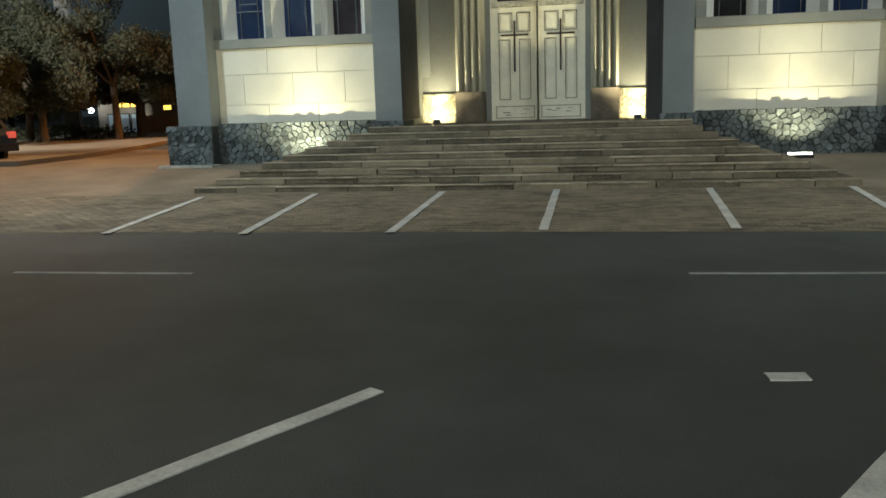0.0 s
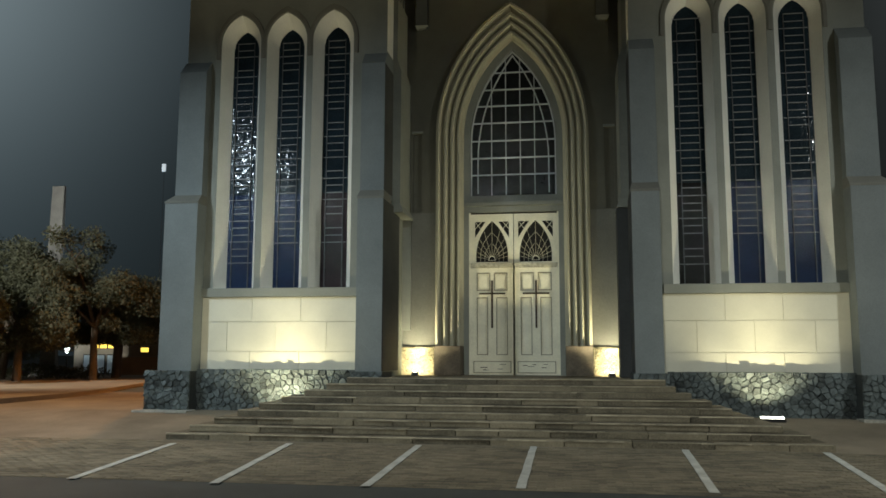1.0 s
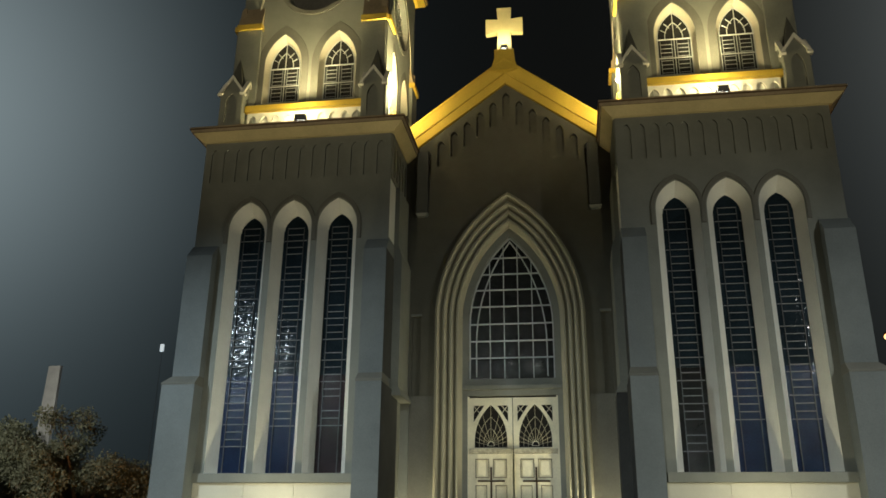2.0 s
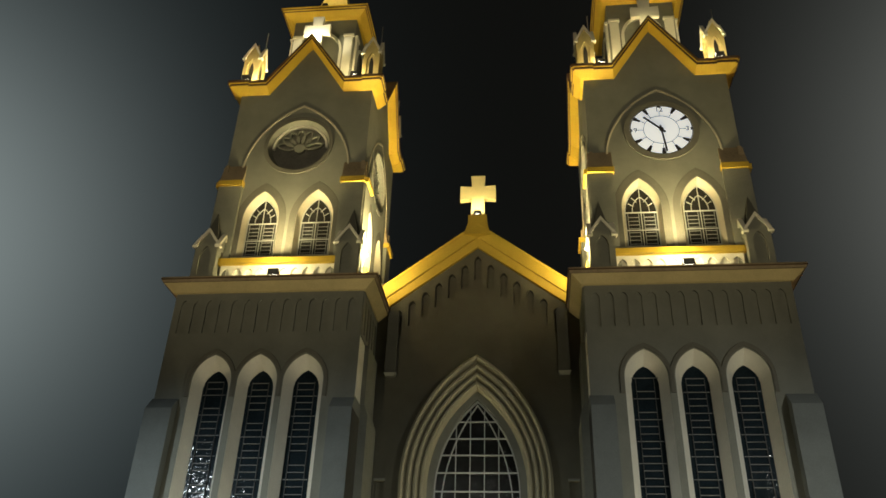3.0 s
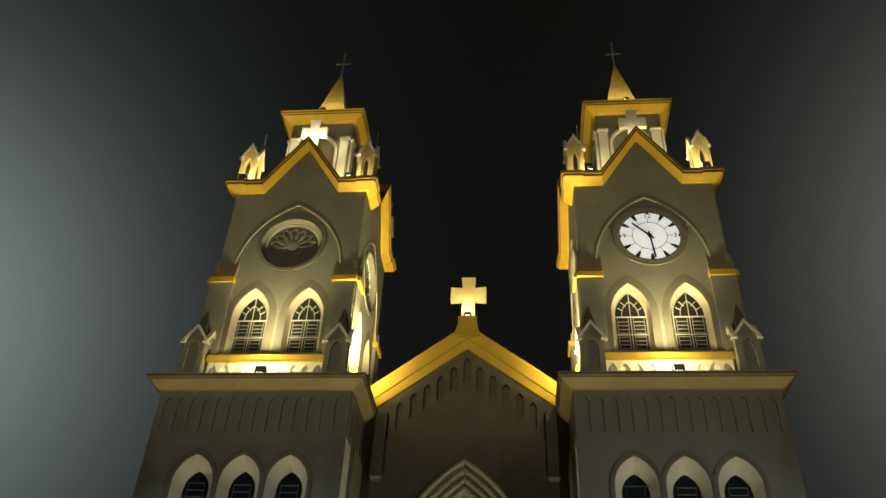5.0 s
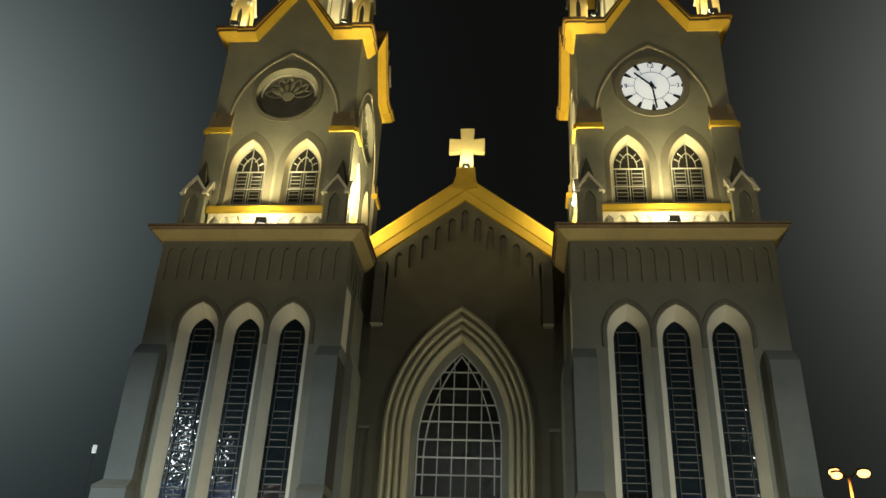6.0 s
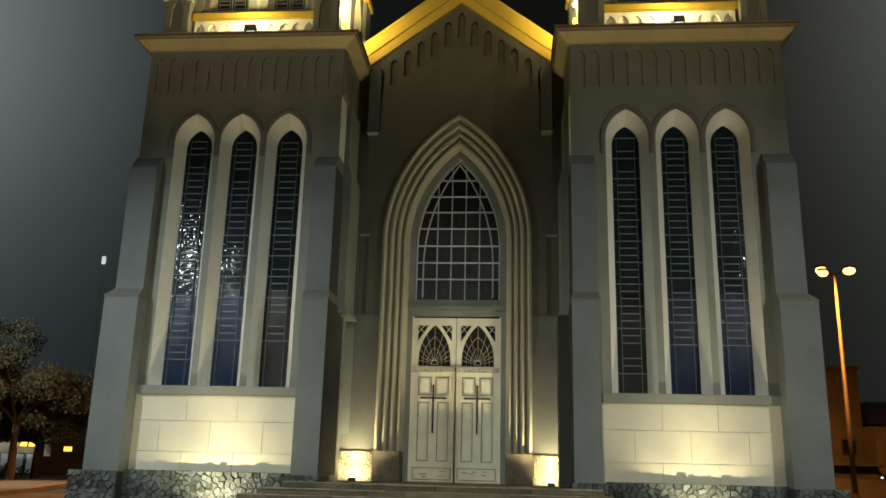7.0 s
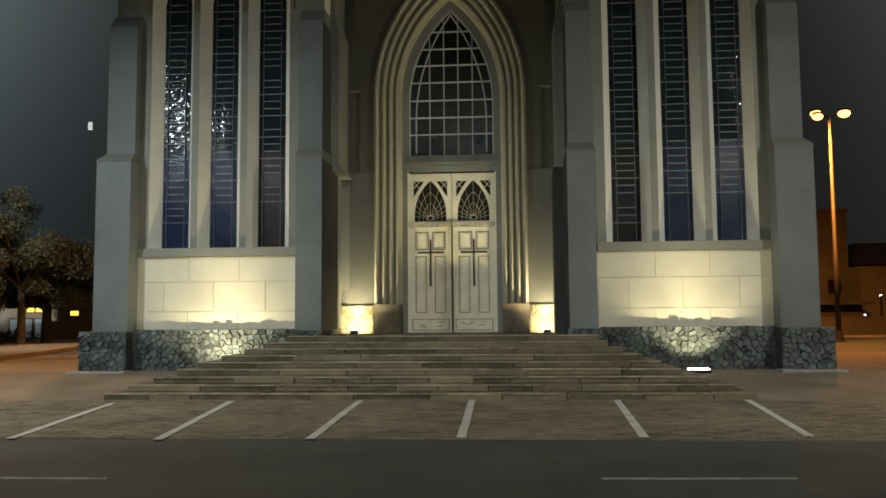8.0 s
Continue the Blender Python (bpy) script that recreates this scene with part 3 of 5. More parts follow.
# ---------------------------------------------------------------- towers
def stones(parent, x0, x1, y, z0, z1, seed, side=0, size=0.165):
    """Irregular stones set proud of a dark bed, cell by cell, on an upright face."""
    rr = random.Random(seed)
    nx, nz = max(2, round((x1 - x0) / size)), max(2, round((z1 - z0) / (size * 0.74)))
    sx, sz = (x1 - x0) / nx, (z1 - z0) / nz
    seeds = [(x0 + (i + 0.5 + (0.25 if k % 2 else -0.25) + rr.uniform(-0.45, 0.45)) * sx, z0 + (k + 0.5 + rr.uniform(-0.45, 0.45)) * sz)
             for k in range(nz) for i in range(nx)]
    for i, (px, pz) in enumerate(seeds):
        poly = [(x0, z0), (x1, z0), (x1, z1), (x0, z1)]
        for j, (qx, qz) in enumerate(seeds):
            if i == j or (px - qx) ** 2 + (pz - qz) ** 2 > (3.2 * size) ** 2:
                continue
            mx, mz, dx, dz = (px + qx) / 2, (pz + qz) / 2, qx - px, qz - pz
            out = []
            for a in range(len(poly)):
                p, q = poly[a], poly[(a + 1) % len(poly)]
                dp, dq = (p[0] - mx) * dx + (p[1] - mz) * dz, (q[0] - mx) * dx + (q[1] - mz) * dz
                if dp <= 0:
                    out.append(p)
                if dp * dq < 0:
                    t = dp / (dp - dq)
                    out.append((p[0] + (q[0] - p[0]) * t, p[1] + (q[1] - p[1]) * t))
            poly = out
            if len(poly) < 3:
                break
        if len(poly) < 3:
            continue
        cx, cz = sum(p[0] for p in poly) / len(poly), sum(p[1] for p in poly) / len(poly)
        rough = []
        for a in range(len(poly)):
            p, q = poly[a], poly[(a + 1) % len(poly)]
            rough += [p, ((p[0] + q[0]) / 2, (p[1] + q[1]) / 2)]
        poly = rough
        gaps = [rr.uniform(0.90, 0.99) for p in poly]
        outer = [(cx + (p[0] - cx) * g, cz + (p[1] - cz) * g) for p, g in zip(poly, gaps)]
        inner = [(cx + (p[0] - cx) * g * 0.84, cz + (p[1] - cz) * g * 0.84) for p, g in zip(poly, gaps)]
        h = rr.uniform(0.02, 0.075)
        tilt = rr.uniform(-0.3, 0.3), rr.uniform(-0.35, 0.35)
        bm = bmesh.new()
        va = [bm.verts.new((a, y + 0.02, b)) for a, b in outer]
        vm = [bm.verts.new((a, y - h * 0.55, b)) for a, b in outer]
        vi = [bm.verts.new((a, y - h + (a - cx) * tilt[0] + (b - cz) * tilt[1], b)) for a, b in inner]
        k = len(outer)
        for a in range(k):
            b = (a + 1) % k
            bm.faces.new((va[a], va[b], vm[b], vm[a]))
            bm.faces.new((vm[a], vm[b], vi[b], vi[a]))
        bm.faces.new(vi)
        m = None
        if side:
            m = Matrix.Translation((side, 0, 0)) @ pose(0, 0, 0, 0, 0, 90 if side > 0 else -90)
        part("stone", bm, BASESTONE, parent, "", m)


def pinnacle(tower, at, tall_spire, rodded, rise=1.0, slim=1.0):
    """A small gabled aedicule with niches, on a corner of the tower."""
    M = pose(*at) @ Matrix.Diagonal((slim, slim, rise, 1))
    bm = bmesh.new()
    box(bm, -0.36, 0.36, -0.36, 0.36, 0, 0.14)
    box(bm, -0.26, 0.26, -0.26, 0.26, 0.14, 1.12)
    stone = WALL if tall_spire else PINNACLE
    body = part("pinnacle", bm, stone, tower, "small gabled corner pinnacle with arched niches", M)
    for q in range(4):
        R = pose(0, 0, 0, 0, 0, 90 * q)
        o, h = [(-0.32, 0.14), (0.32, 0.14), (0.32, 1.1), (0, 1.50), (-0.32, 1.1)], arch(0.17, 0.2, 0.72, 1.05, 0, 6)
        bm = bmesh.new()
        fill(bm, o, [h], -0.335)
        loft(bm, h, -0.335, h, -0.27)
        loft(bm, o, -0.335, o, -0.29)
        part("niche", bm, stone, body, "", R)
        bm = bmesh.new()
        fill(bm, h, [], -0.275)
        part("niche_back", bm, WALL if tall_spire else TAN, body, "", R)
        if not tall_spire:
            # near-black plate stands in for the shade in the slit
            part("niche_slit", prismm(arch(0.085, 0.24, 0.66, 0.94, 0, 5), -0.285, -0.273), VOID, body, "dark slit in a niche", R)
        bm = bmesh.new()
        prism(bm, [(-0.43, 1.03), (-0.38, 0.99), (0, 1.46), (0.38, 0.99), (0.43, 1.03), (0, 1.58)], -0.39, -0.26)
        part("gablet", bm, WHITE, body, "pale gablet edge", R)
    bm = bmesh.new()
    pyramid(bm, 0, 0, 0.28, 1.1, 2.25 if tall_spire else 1.75)
    part("spirelet", bm, WALL_DARK if tall_spire else PINNACLE, body)
    if rodded:
        bm = bmesh.new()
        rod(bm, (0.22, 0.2, 1.1), (0.22, 0.2, 2.25), 0.02, 6)
        part("lightning_rod", bm, BAR, body, "thin metal rod")


def coping(bm, top, low, y_top, y_low, back):
    """A raked eaves moulding: leaning front, with its top and soffit running back to the wall."""
    vt = [bm.verts.new((x, y_top, z)) for x, z in top]
    vl = [bm.verts.new((x, y_low, z)) for x, z in low]
    bt = [bm.verts.new((x, back, z)) for x, z in top]
    bl = [bm.verts.new((x, back, z)) for x, z in low]
    k = len(top)
    for i in range(k - 1):
        bm.faces.new((vt[i], vt[i + 1], vl[i + 1], vl[i]))
        bm.faces.new((vt[i], vt[i + 1], bt[i + 1], bt[i]))
        bm.faces.new((vl[i], vl[i + 1], bl[i + 1], bl[i]))
        bm.faces.new((bt[i], bt[i + 1], bl[i + 1], bl[i]))
    for i in (0, k - 1):
        bm.faces.new((vt[i], bt[i], bl[i], vl[i]))


def floor_cross(bm, z0, z1, arm_lo, arm_hi, half, arm, y0, y1):
    """An upright cross, slightly flared towards its ends."""
    f = 0.03
    prism(bm, [(-half - f, z0), (half + f, z0), (half, arm_lo), (arm, arm_lo - f), (arm, arm_hi + f), (half, arm_hi), (half + f, z1), (-half - f, z1),
               (-half, arm_hi), (-arm, arm_hi + f), (-arm, arm_lo - f), (-half, arm_lo)], y0, y1)


AX = 0.74          # depth of the tower axis behind the church front


def church_tower(m, with_clock):
    label = "grey church tower with yellow trim and " + ("a lit clock" if with_clock else "a round window")
    t = thing("church_tower", (m * TX, 0, 0), label, "tower", group="church towers")
    # lower stage: core and pierced front
    bm = bmesh.new()
    box(bm, -2.65, 2.65, -1.50, 3.38, 0.0, 12.3)
    part("core_wall", bm, WALL, t)
    outer = [(-2.65, 3.06), (2.65, 3.06), (2.65, 12.3), (-2.65, 12.3)]
    spaced = sorted((m * 1.20, -m * 0.03, -m * 1.26))
    holes = [arch(0.53, 3.27, 9.62, 10.37, cx) for cx in spaced]
    slots = [arch(0.10, 11.02, 11.85, 12.02, -2.36 + i * 0.363, 4) for i in range(14)]
    bm = bmesh.new()
    fill(bm, outer, holes + slots, -1.98)
    loft(bm, outer, -1.98, outer, -1.50)
    for lp in slots:
        loft(bm, lp, -1.98, lp, -1.93)
        fill(bm, lp, [], -1.93)
    part("front_wall", bm, WALL, t, "grey painted wall with three tall pointed openings")
    part("panel_bed", boxm(-2.65, 2.65, -1.965, -1.50, 0.0, 3.06), JOINT, t)
    # cream blocks under the windows
    for z0, z1, cuts in ((2.44, 3.05, (-0.68, 0.57)), (1.72, 2.44, (-1.31, -0.06, 1.23)), (1.24, 1.72, (-0.70, 0.55))):
        xs = [-2.05 if m > 0 else -1.98, *[c * -m for c in (cuts if m < 0 else tuple(-c for c in reversed(cuts)))], 2.05 if m < 0 else 1.98]
        xs.sort()
        for a, b in zip(xs, xs[1:]):
            part("panel_block", boxm(a + 0.004, b - 0.004, -1.985, -1.95, z0 + 0.004, z1 - 0.004, bevel=0.003), CREAM, t)
    part("window_sill", boxm(-2.02, 2.02, -2.07, -1.97, 3.05, 3.27, bevel=0.012), WALL, t, "projecting grey sill band")
    panes = (GLASS_BLUE, GLASS_BLUE, GLASS_PLUM) if m < 0 else (GLASS_DARK, GLASS_BLUE, GLASS_BLUE)
    for i, cx in enumerate(spaced):
        tall_window(t, cx, panes[i], 3 * i + (5 if m > 0 else 1))
    # stepped corner buttresses: outward (a > 0) and inward
    for u0, u1, u2, s in ((1.98, 2.84, 2.69, 1), (2.09, 2.72, 2.68, -1)):
        s *= m
        x = lambda u: s * u
        lo, hi = sorted((x(u0), x(u1)))
        l2, h2 = sorted((x(u0), x(u2)))
        deep = -1.6 if s == m else -1.1
        bm = bmesh.new()
        box(bm, lo, hi, -2.48, deep, 1.24, 5.36)
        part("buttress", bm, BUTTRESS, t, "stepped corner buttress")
        bm = bmesh.new()
        e = 0.012
        frustum(bm, (lo - e, hi + e, -2.495, -1.7), 5.36, (lo - e, hi + e, -2.495, -1.7), 5.41)
        frustum(bm, (lo - e, hi + e, -2.495, -1.7), 5.41, (l2, h2, -2.28, -1.7), 5.60)
        part("weathering", bm, HOOD, t)
        bm = bmesh.new()
        box(bm, l2, h2, -2.28, deep, 5.5, 8.80)
        frustum(bm, (l2, h2, -2.28, deep), 8.80, (l2, h2, -1.985, deep), 9.15)
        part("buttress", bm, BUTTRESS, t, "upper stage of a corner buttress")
    # shade of the inner buttress sides, towards the portal, put into dark panels
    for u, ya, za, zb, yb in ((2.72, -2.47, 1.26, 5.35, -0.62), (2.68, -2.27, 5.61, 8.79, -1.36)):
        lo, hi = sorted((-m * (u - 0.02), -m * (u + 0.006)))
        part("buttress_return", boxm(lo, hi, ya, yb, za, zb), SHADED_SIDE, t, "dark panel for the shaded side of a buttress")
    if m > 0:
        # same shade put into colour on the inner leg
        part("buttress_return", boxm(-2.98, -2.60, -1.30, -0.62, 1.13, 5.19), SHADED_SIDE, t, "dark panel for the shaded inner leg of the tower")
    # pale panel above the flanking leg, towards the portal: light put into colour
    lo, hi = sorted((-m * 2.60, -m * 2.654))
    part("wall_return", boxm(lo, hi, -1.95, -1.28, 9.22, 10.88), WHITE, t, "pale panel for the lit return of the tower wall")
    # flanking leg on the side that faces the door, and the outer side
    for s, reach, y1 in ((-m, 2.93, -0.004), (m, 2.84, -0.85)):
        f = lambda u: sorted((s * 2.6, s * u))
        bm = bmesh.new()
        if s == m:
            box(bm, *f(reach), -1.15, y1, 0.3, 5.20)
        else:
            box(bm, *f(2.70), -1.10, y1, 0.3, 5.20)
            box(bm, *f(2.93), -0.11, y1, 2.28, 5.20)
        frustum(bm, (*f(reach + 0.04), -1.36, y1), 5.20, (*f(reach + 0.04), -1.36, y1), 5.25)
        frustum(bm, (*f(reach + 0.04), -1.36, y1), 5.25, (*f(reach - 0.04), -1.32, y1), 5.42)
        part("side_buttress", bm, WALL, t, "flanking buttress beside the portal")
        bm = bmesh.new()
        box(bm, *f(reach - 0.05), -1.30, y1, 5.3, 8.9)
        frustum(bm, (*f(reach - 0.05), -1.30, y1), 8.9, (*f(2.78), -1.28, y1), 9.2)
        box(bm, *f(2.77), -1.27, y1, 9.1, 10.9)
        part("side_buttress", bm, WALL, t)
    # rough stone base
    base = part("stone_base", boxm(-2.65, 2.65, -2.12, -1.5, 0.0, 1.24), MORTAR, t, "base of rough irregular grey stone")
    o0, o1 = sorted((m * 1.93, m * 3.08))
    i0, i1 = sorted((-m * 2.0, -m * 2.78))
    bm = bmesh.new()
    frustum(bm, (o0, o1, -2.64, 0.5), 0.0, (o0 + 0.03, o1 - 0.06, -2.58, 0.5), 1.25)
    part("buttress_base", bm, MORTAR, t)
    part("buttress_base", boxm(i0, i1, -2.58, -1.6, 0.0, 1.25), MORTAR, t)
    part("apron", boxm(o0 - 0.12, o1 + 0.12, -2.98, -2.5, 0.05, 0.335, bevel=0.01), APRON, t, "pale concrete strip along the foot of the base")
    stones(base, -2.0, 2.0, -2.12, 0.25, 1.29, 11 + m)
    stones(base, o0, o1, -2.62, 0.22, 1.26, 21 + m)
    stones(base, i0, i1, -2.58, 0.85, 1.26, 31 + m)
    # corbel frieze and cornice
    M, half, side = pose(0, AX - 0.07, 0, 0, 0, -m * 90), 2.6, -2.65
    slots = [arch(0.095, 11.02, 11.85, 12.02, -half + 0.24 + i * (2 * half - 0.48) / 13, 4) for i in range(14)]
    o = [(-half, 10.9), (half, 10.9), (half, 12.28), (-half, 12.28)]
    bm = bmesh.new()
    fill(bm, o, slots, side - 0.035)
    for lp in (o, *slots):
        loft(bm, lp, side - 0.035, lp, side - 0.002)
    part("corbel_frieze", bm, WALL, t, "frieze of narrow arched slots", M)
    bm = bmesh.new()
    frustum(bm, (-2.72, 2.72, -2.08, 3.45), 12.22, (-2.98, 2.98, -2.26, 3.7), 12.46)
    part("cornice", bm, TAN, t, "tan painted cornice")
    bm = bmesh.new()
    frustum(bm, (-3.0, 3.0, -2.28, 3.72), 12.46, (-3.05, 3.05, -2.32, 3.76), 12.60)
    part("cornice_cap", bm, TANCAP, t)
    bm = bmesh.new()
    frustum(bm, (-2.985, 2.985, -2.265, 3.705), 12.452, (-2.985, 2.985, -2.265, 3.705), 12.466)
    frustum(bm, (-3.045, 3.045, -2.315, 3.755), 12.53, (-3.06, 3.06, -2.33, 3.77), 12.552)
    part("cornice_line", bm, LIP, t, "thin brown lines in the cornice")
    # belfry stage, four faces
    bm = bmesh.new()
    box(bm, -1.9, 1.9, AX - 1.9, AX + 1.9, 12.6, 20.0)
    # near-black core, seen as darkness through the belfry openings
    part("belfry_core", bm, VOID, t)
    for q in (0, 1, 2, 3):
        turn = {0: 0, 1: -90 * m, 2: 90 * m, 3: 180}[q]
        M = pose(0, AX, 0.004 * (q % 3), 0, 0, turn)
        o = [(-2.2, 12.6), (2.2, 12.6), (2.2, 20.0), (-2.2, 20.0)]
        hs = [arch(0.56, 13.70, 15.00, 16.02, cx) for cx in (-0.83, 0.83)] + [ring(1.0, CZ)] if q < 2 else []
        bm = bmesh.new()
        fill(bm, o, hs, -2.2)
        fill(bm, [(-1.4, 20.0), (1.4, 20.0), (0, 21.9)], [], -2.2)
        part("belfry_wall", bm, WALL, t, "grey painted belfry wall", M)
        if q < 2:
            for cx in (-0.83, 0.83):
                belfry_window(t, M, cx)
            if with_clock and q == 0:
                clock(t, M)
            else:
                rose(t, M)
            bm = bmesh.new()
            arch_sweep(bm, [(1.665, 19.33, -2.195), (1.665, 19.33, -2.222), (1.715, 19.40, -2.222), (1.715, 19.40, -2.195)], 16.62, 16.7, closed=True)
            part("arched_rib", bm, REVEAL, t, "thin arched rib round the dial", M)
            part("belfry_sill", boxm(-1.78, 1.78, -2.46, -2.19, 13.32, 13.53, bevel=0.03), YELLOW, t, "yellow projecting sill", M)
            slots = [arch(0.13, 12.70, 13.02, 13.22, -1.53 + i * 0.34, 5) for i in range(10)]
            o2 = [(-1.70, 12.6), (1.70, 12.6), (1.70, 13.33), (-1.70, 13.33)]
            bm = bmesh.new()
            fill(bm, o2, slots, -2.36)
            loft(bm, o2, -2.36, o2, -2.2)
            for lp in slots:
                loft(bm, lp, -2.36, lp, -2.29)
                fill(bm, lp, [], -2.29)
            part("sill_arcade", bm, WHITE, t, "pale arcade of small arches under the sill", M)
        # corner strips with yellow caps
        for s in (-1, 1):
            lo, hi = sorted((s * 1.55, s * 2.27))
            part("corner_strip", boxm(lo, hi, -2.32, -2.1, 12.6, 16.2), WALL, t, "", M)
            part("strip_cap", boxm(lo - 0.03, hi + 0.03, -2.40, -2.1, 16.18, 16.36, bevel=0.01), YELLOW, t, "yellow cap of a corner strip", M)
            bm = bmesh.new()
            frustum(bm, (lo, hi, -2.34, -2.1), 16.36, (lo, hi, -2.205, -2.1), 17.02)
            part("weathering", bm, TANCAP, t, "", M)
        def eaves(out, kink, z):
            return [(-out, 20.28 - z), (-kink, 20.28 - z), (0, 22.30 - z), (kink, 20.28 - z), (out, 20.28 - z)]

        for name, mat, z0, z1, y0, y1, label in (("coping_cap", LIP, 0.0, 0.085, 2.57, 2.565, "thin brown edge of the eaves"),
                                                 ("eaves_bead", YELLOW, 0.085, 0.115, 2.535, 2.535, ""),
                                                 ("eaves_fillet", LIP, 0.115, 0.19, 2.515, 2.515, "thin brown line under the eaves bead"),
                                                 ("gable_coping", YELLOW, 0.19, 0.355, 2.49, 2.27, "yellow raked eaves")):
            bm = bmesh.new()
            o0, o1 = y0 + 0.04, y1 + 0.04
            coping(bm, eaves(o0, 1.34 - z0 * 0.25, z0), eaves(o1, 1.34 - z1 * 0.25, z1), -y0, -y1, -1.9)
            part(name, bm, mat, t, label, M)
    part("belfry_roof", boxm(-2.1, 2.1, AX - 2.1, AX + 2.1, 20.0, 20.18), ROOF, t)
    for s in (-1, 1):
        pinnacle(t, (s * 2.07, -1.66, 12.60), True, False, 1.13)
        for y in (AX - 1.93, AX + 1.93):
            pinnacle(t, (s * 2.07, y, 20.18), False, True, 1.36, 0.85)
    # lantern and spire
    LY = 0.62
    bm = bmesh.new()
    box(bm, -1.05, 1.05, LY - 1.05, LY + 1.05, 20.1, 24.3)
    part("lantern", bm, WALL, t, "square lantern under the spire")
    for q in range(4):
        M = pose(0, LY, 0, 0, 0, 90 * q)
        bm = bmesh.new()
        h = arch(0.62, 20.2, 22.7, 23.55)
        o = [(-1.14, 20.1), (1.14, 20.1), (1.14, 24.28), (-1.14, 24.28)]
        fill(bm, o, [h], -1.14)
        loft(bm, h, -1.14, h, -1.06)
        part("lantern_face", bm, WALL, t, "", M)
        bm = bmesh.new()
        arch_sweep(bm, [(0.62, 23.55, -1.13), (0.62, 23.55, -1.19), (0.72, 23.68, -1.19), (0.72, 23.68, -1.13)], 20.2, 22.7, closed=True)
        for s in (-1, 1):
            box(bm, s * 0.93 - 0.15, s * 0.93 + 0.15, -1.22, -1.13, 20.1, 23.36)
            box(bm, s * 0.93 - 0.19, s * 0.93 + 0.19, -1.25, -1.13, 23.36, 23.46)
        part("lantern_pilaster", bm, WHITE, t, "", M)
    for name, mat, h0, z0, h1, z1, label in (("lantern_cornice", YELLOW, 1.28, 24.24, 1.50, 24.40, "yellow lantern cornice"),
                                             ("cornice_line", LIP, 1.52, 24.40, 1.52, 24.435, "thin brown line in the cornice"),
                                             ("lantern_bead", YELLOW, 1.54, 24.435, 1.55, 24.475, ""),
                                             ("cornice_line", LIP, 1.57, 24.475, 1.57, 24.515, "thin brown line in the cornice"),
                                             ("lantern_cap", YELLOW, 1.60, 24.515, 1.60, 24.56, "")):
        bm = bmesh.new()
        frustum(bm, (-h0, h0, LY - h0, LY + h0), z0, (-h1, h1, LY - h1, LY + h1), z1)
        part(name, bm, mat, t, label)
    bm = bmesh.new()
    pyramid(bm, 0, LY, 0.71, 24.55, 28.42)
    spire = part("spire", bm, SPIRE, t, "slim four-sided spire in shallow courses")
    for k in range(11):
        h0, h1 = 0.74 * (1 - k / 11.4), 0.74 * (1 - (k + 1) / 11.4) + 0.012
        bm = bmesh.new()
        frustum(bm, (-h0, h0, LY - h0, LY + h0), 24.55 + 0.345 * k, (-h1, h1, LY - h1, LY + h1), 24.55 + 0.345 * (k + 1))
        part("spire_course", bm, SPIRE, spire)
    bm = bmesh.new()
    rod(bm, (0, LY, 28.1), (0, LY, 29.75), 0.028, 6)
    rod(bm, (0, LY, 29.70), (0, LY, 29.82), 0.05, 8)
    rod(bm, (-0.32, LY, 29.1), (0.32, LY, 29.1), 0.03, 6)
    part("spire_cross", bm, BAR, t, "thin grey metal cross")
    # small pale cross over the gable
    bm = bmesh.new()
    floor_cross(bm, 22.1, 23.58, 22.76, 23.16, 0.17, 0.46, -1.36, -1.22)
    part("gable_cross", bm, WHITE, t, "pale floodlit cross over the gable")
    return t


church_tower(-1, False)
church_tower(1, True)

# ---------------------------------------------------------------- church front between the towers
front = thing("church_nave", (0, 0, 0), "grey gabled church nave with a moulded portal", "church")
slots = []
for i in range(-6, 7):
    top = 14.38 - 0.77 * abs(i * 0.385)
    slots.append(arch(0.10, top - 0.80, top - 0.16, top, i * 0.385, 4))
portal = arch(1.97, 1.0, 7.5, 11.04)
niches = [[(a, 5.42), (b, 5.42), (b, 7.58), (a, 7.58)] for a, b in ((-2.66, -2.42), (2.42, 2.66))]
outer = [(-2.96, 0.3), (2.96, 0.3), (2.96, 12.66), (0, 14.92), (-2.96, 12.66)]
bm = bmesh.new()
fill(bm, outer, [portal, *niches, *slots], 0.0)
for lp in slots:
    loft(bm, lp, 0.0, lp, 0.13)
    fill(bm, lp, [], 0.13)
# the unlit look of the gable is put into this darker grey
part("gable_wall", bm, GABLEWALL, front, "grey gable wall, darkened as unlit, with an arcade of slots")
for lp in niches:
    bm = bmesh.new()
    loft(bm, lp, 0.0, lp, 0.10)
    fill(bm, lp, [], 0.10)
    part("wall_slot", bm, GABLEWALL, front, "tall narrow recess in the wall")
for s in (-1, 1):
    part("slot_lintel", boxm(s * 2.54 - 0.15, s * 2.54 + 0.15, -0.05, -0.001, 7.58, 7.64), WALL, front)
for s in (-1, 1):
    part("wall_strip", boxm(s * 2.43 - 0.16, s * 2.43 + 0.16, -0.16, -0.001, 10.58, 12.50), WALL_DARK, front)
    bm = bmesh.new()
    frustum(bm, (s * 2.43 - 0.13, s * 2.43 + 0.13, -0.12, -0.001), 10.50, (s * 2.43 - 0.18, s * 2.43 + 0.18, -0.18, -0.001), 10.58)
    part("corbel", bm, WALL, front, "small pale corbel")
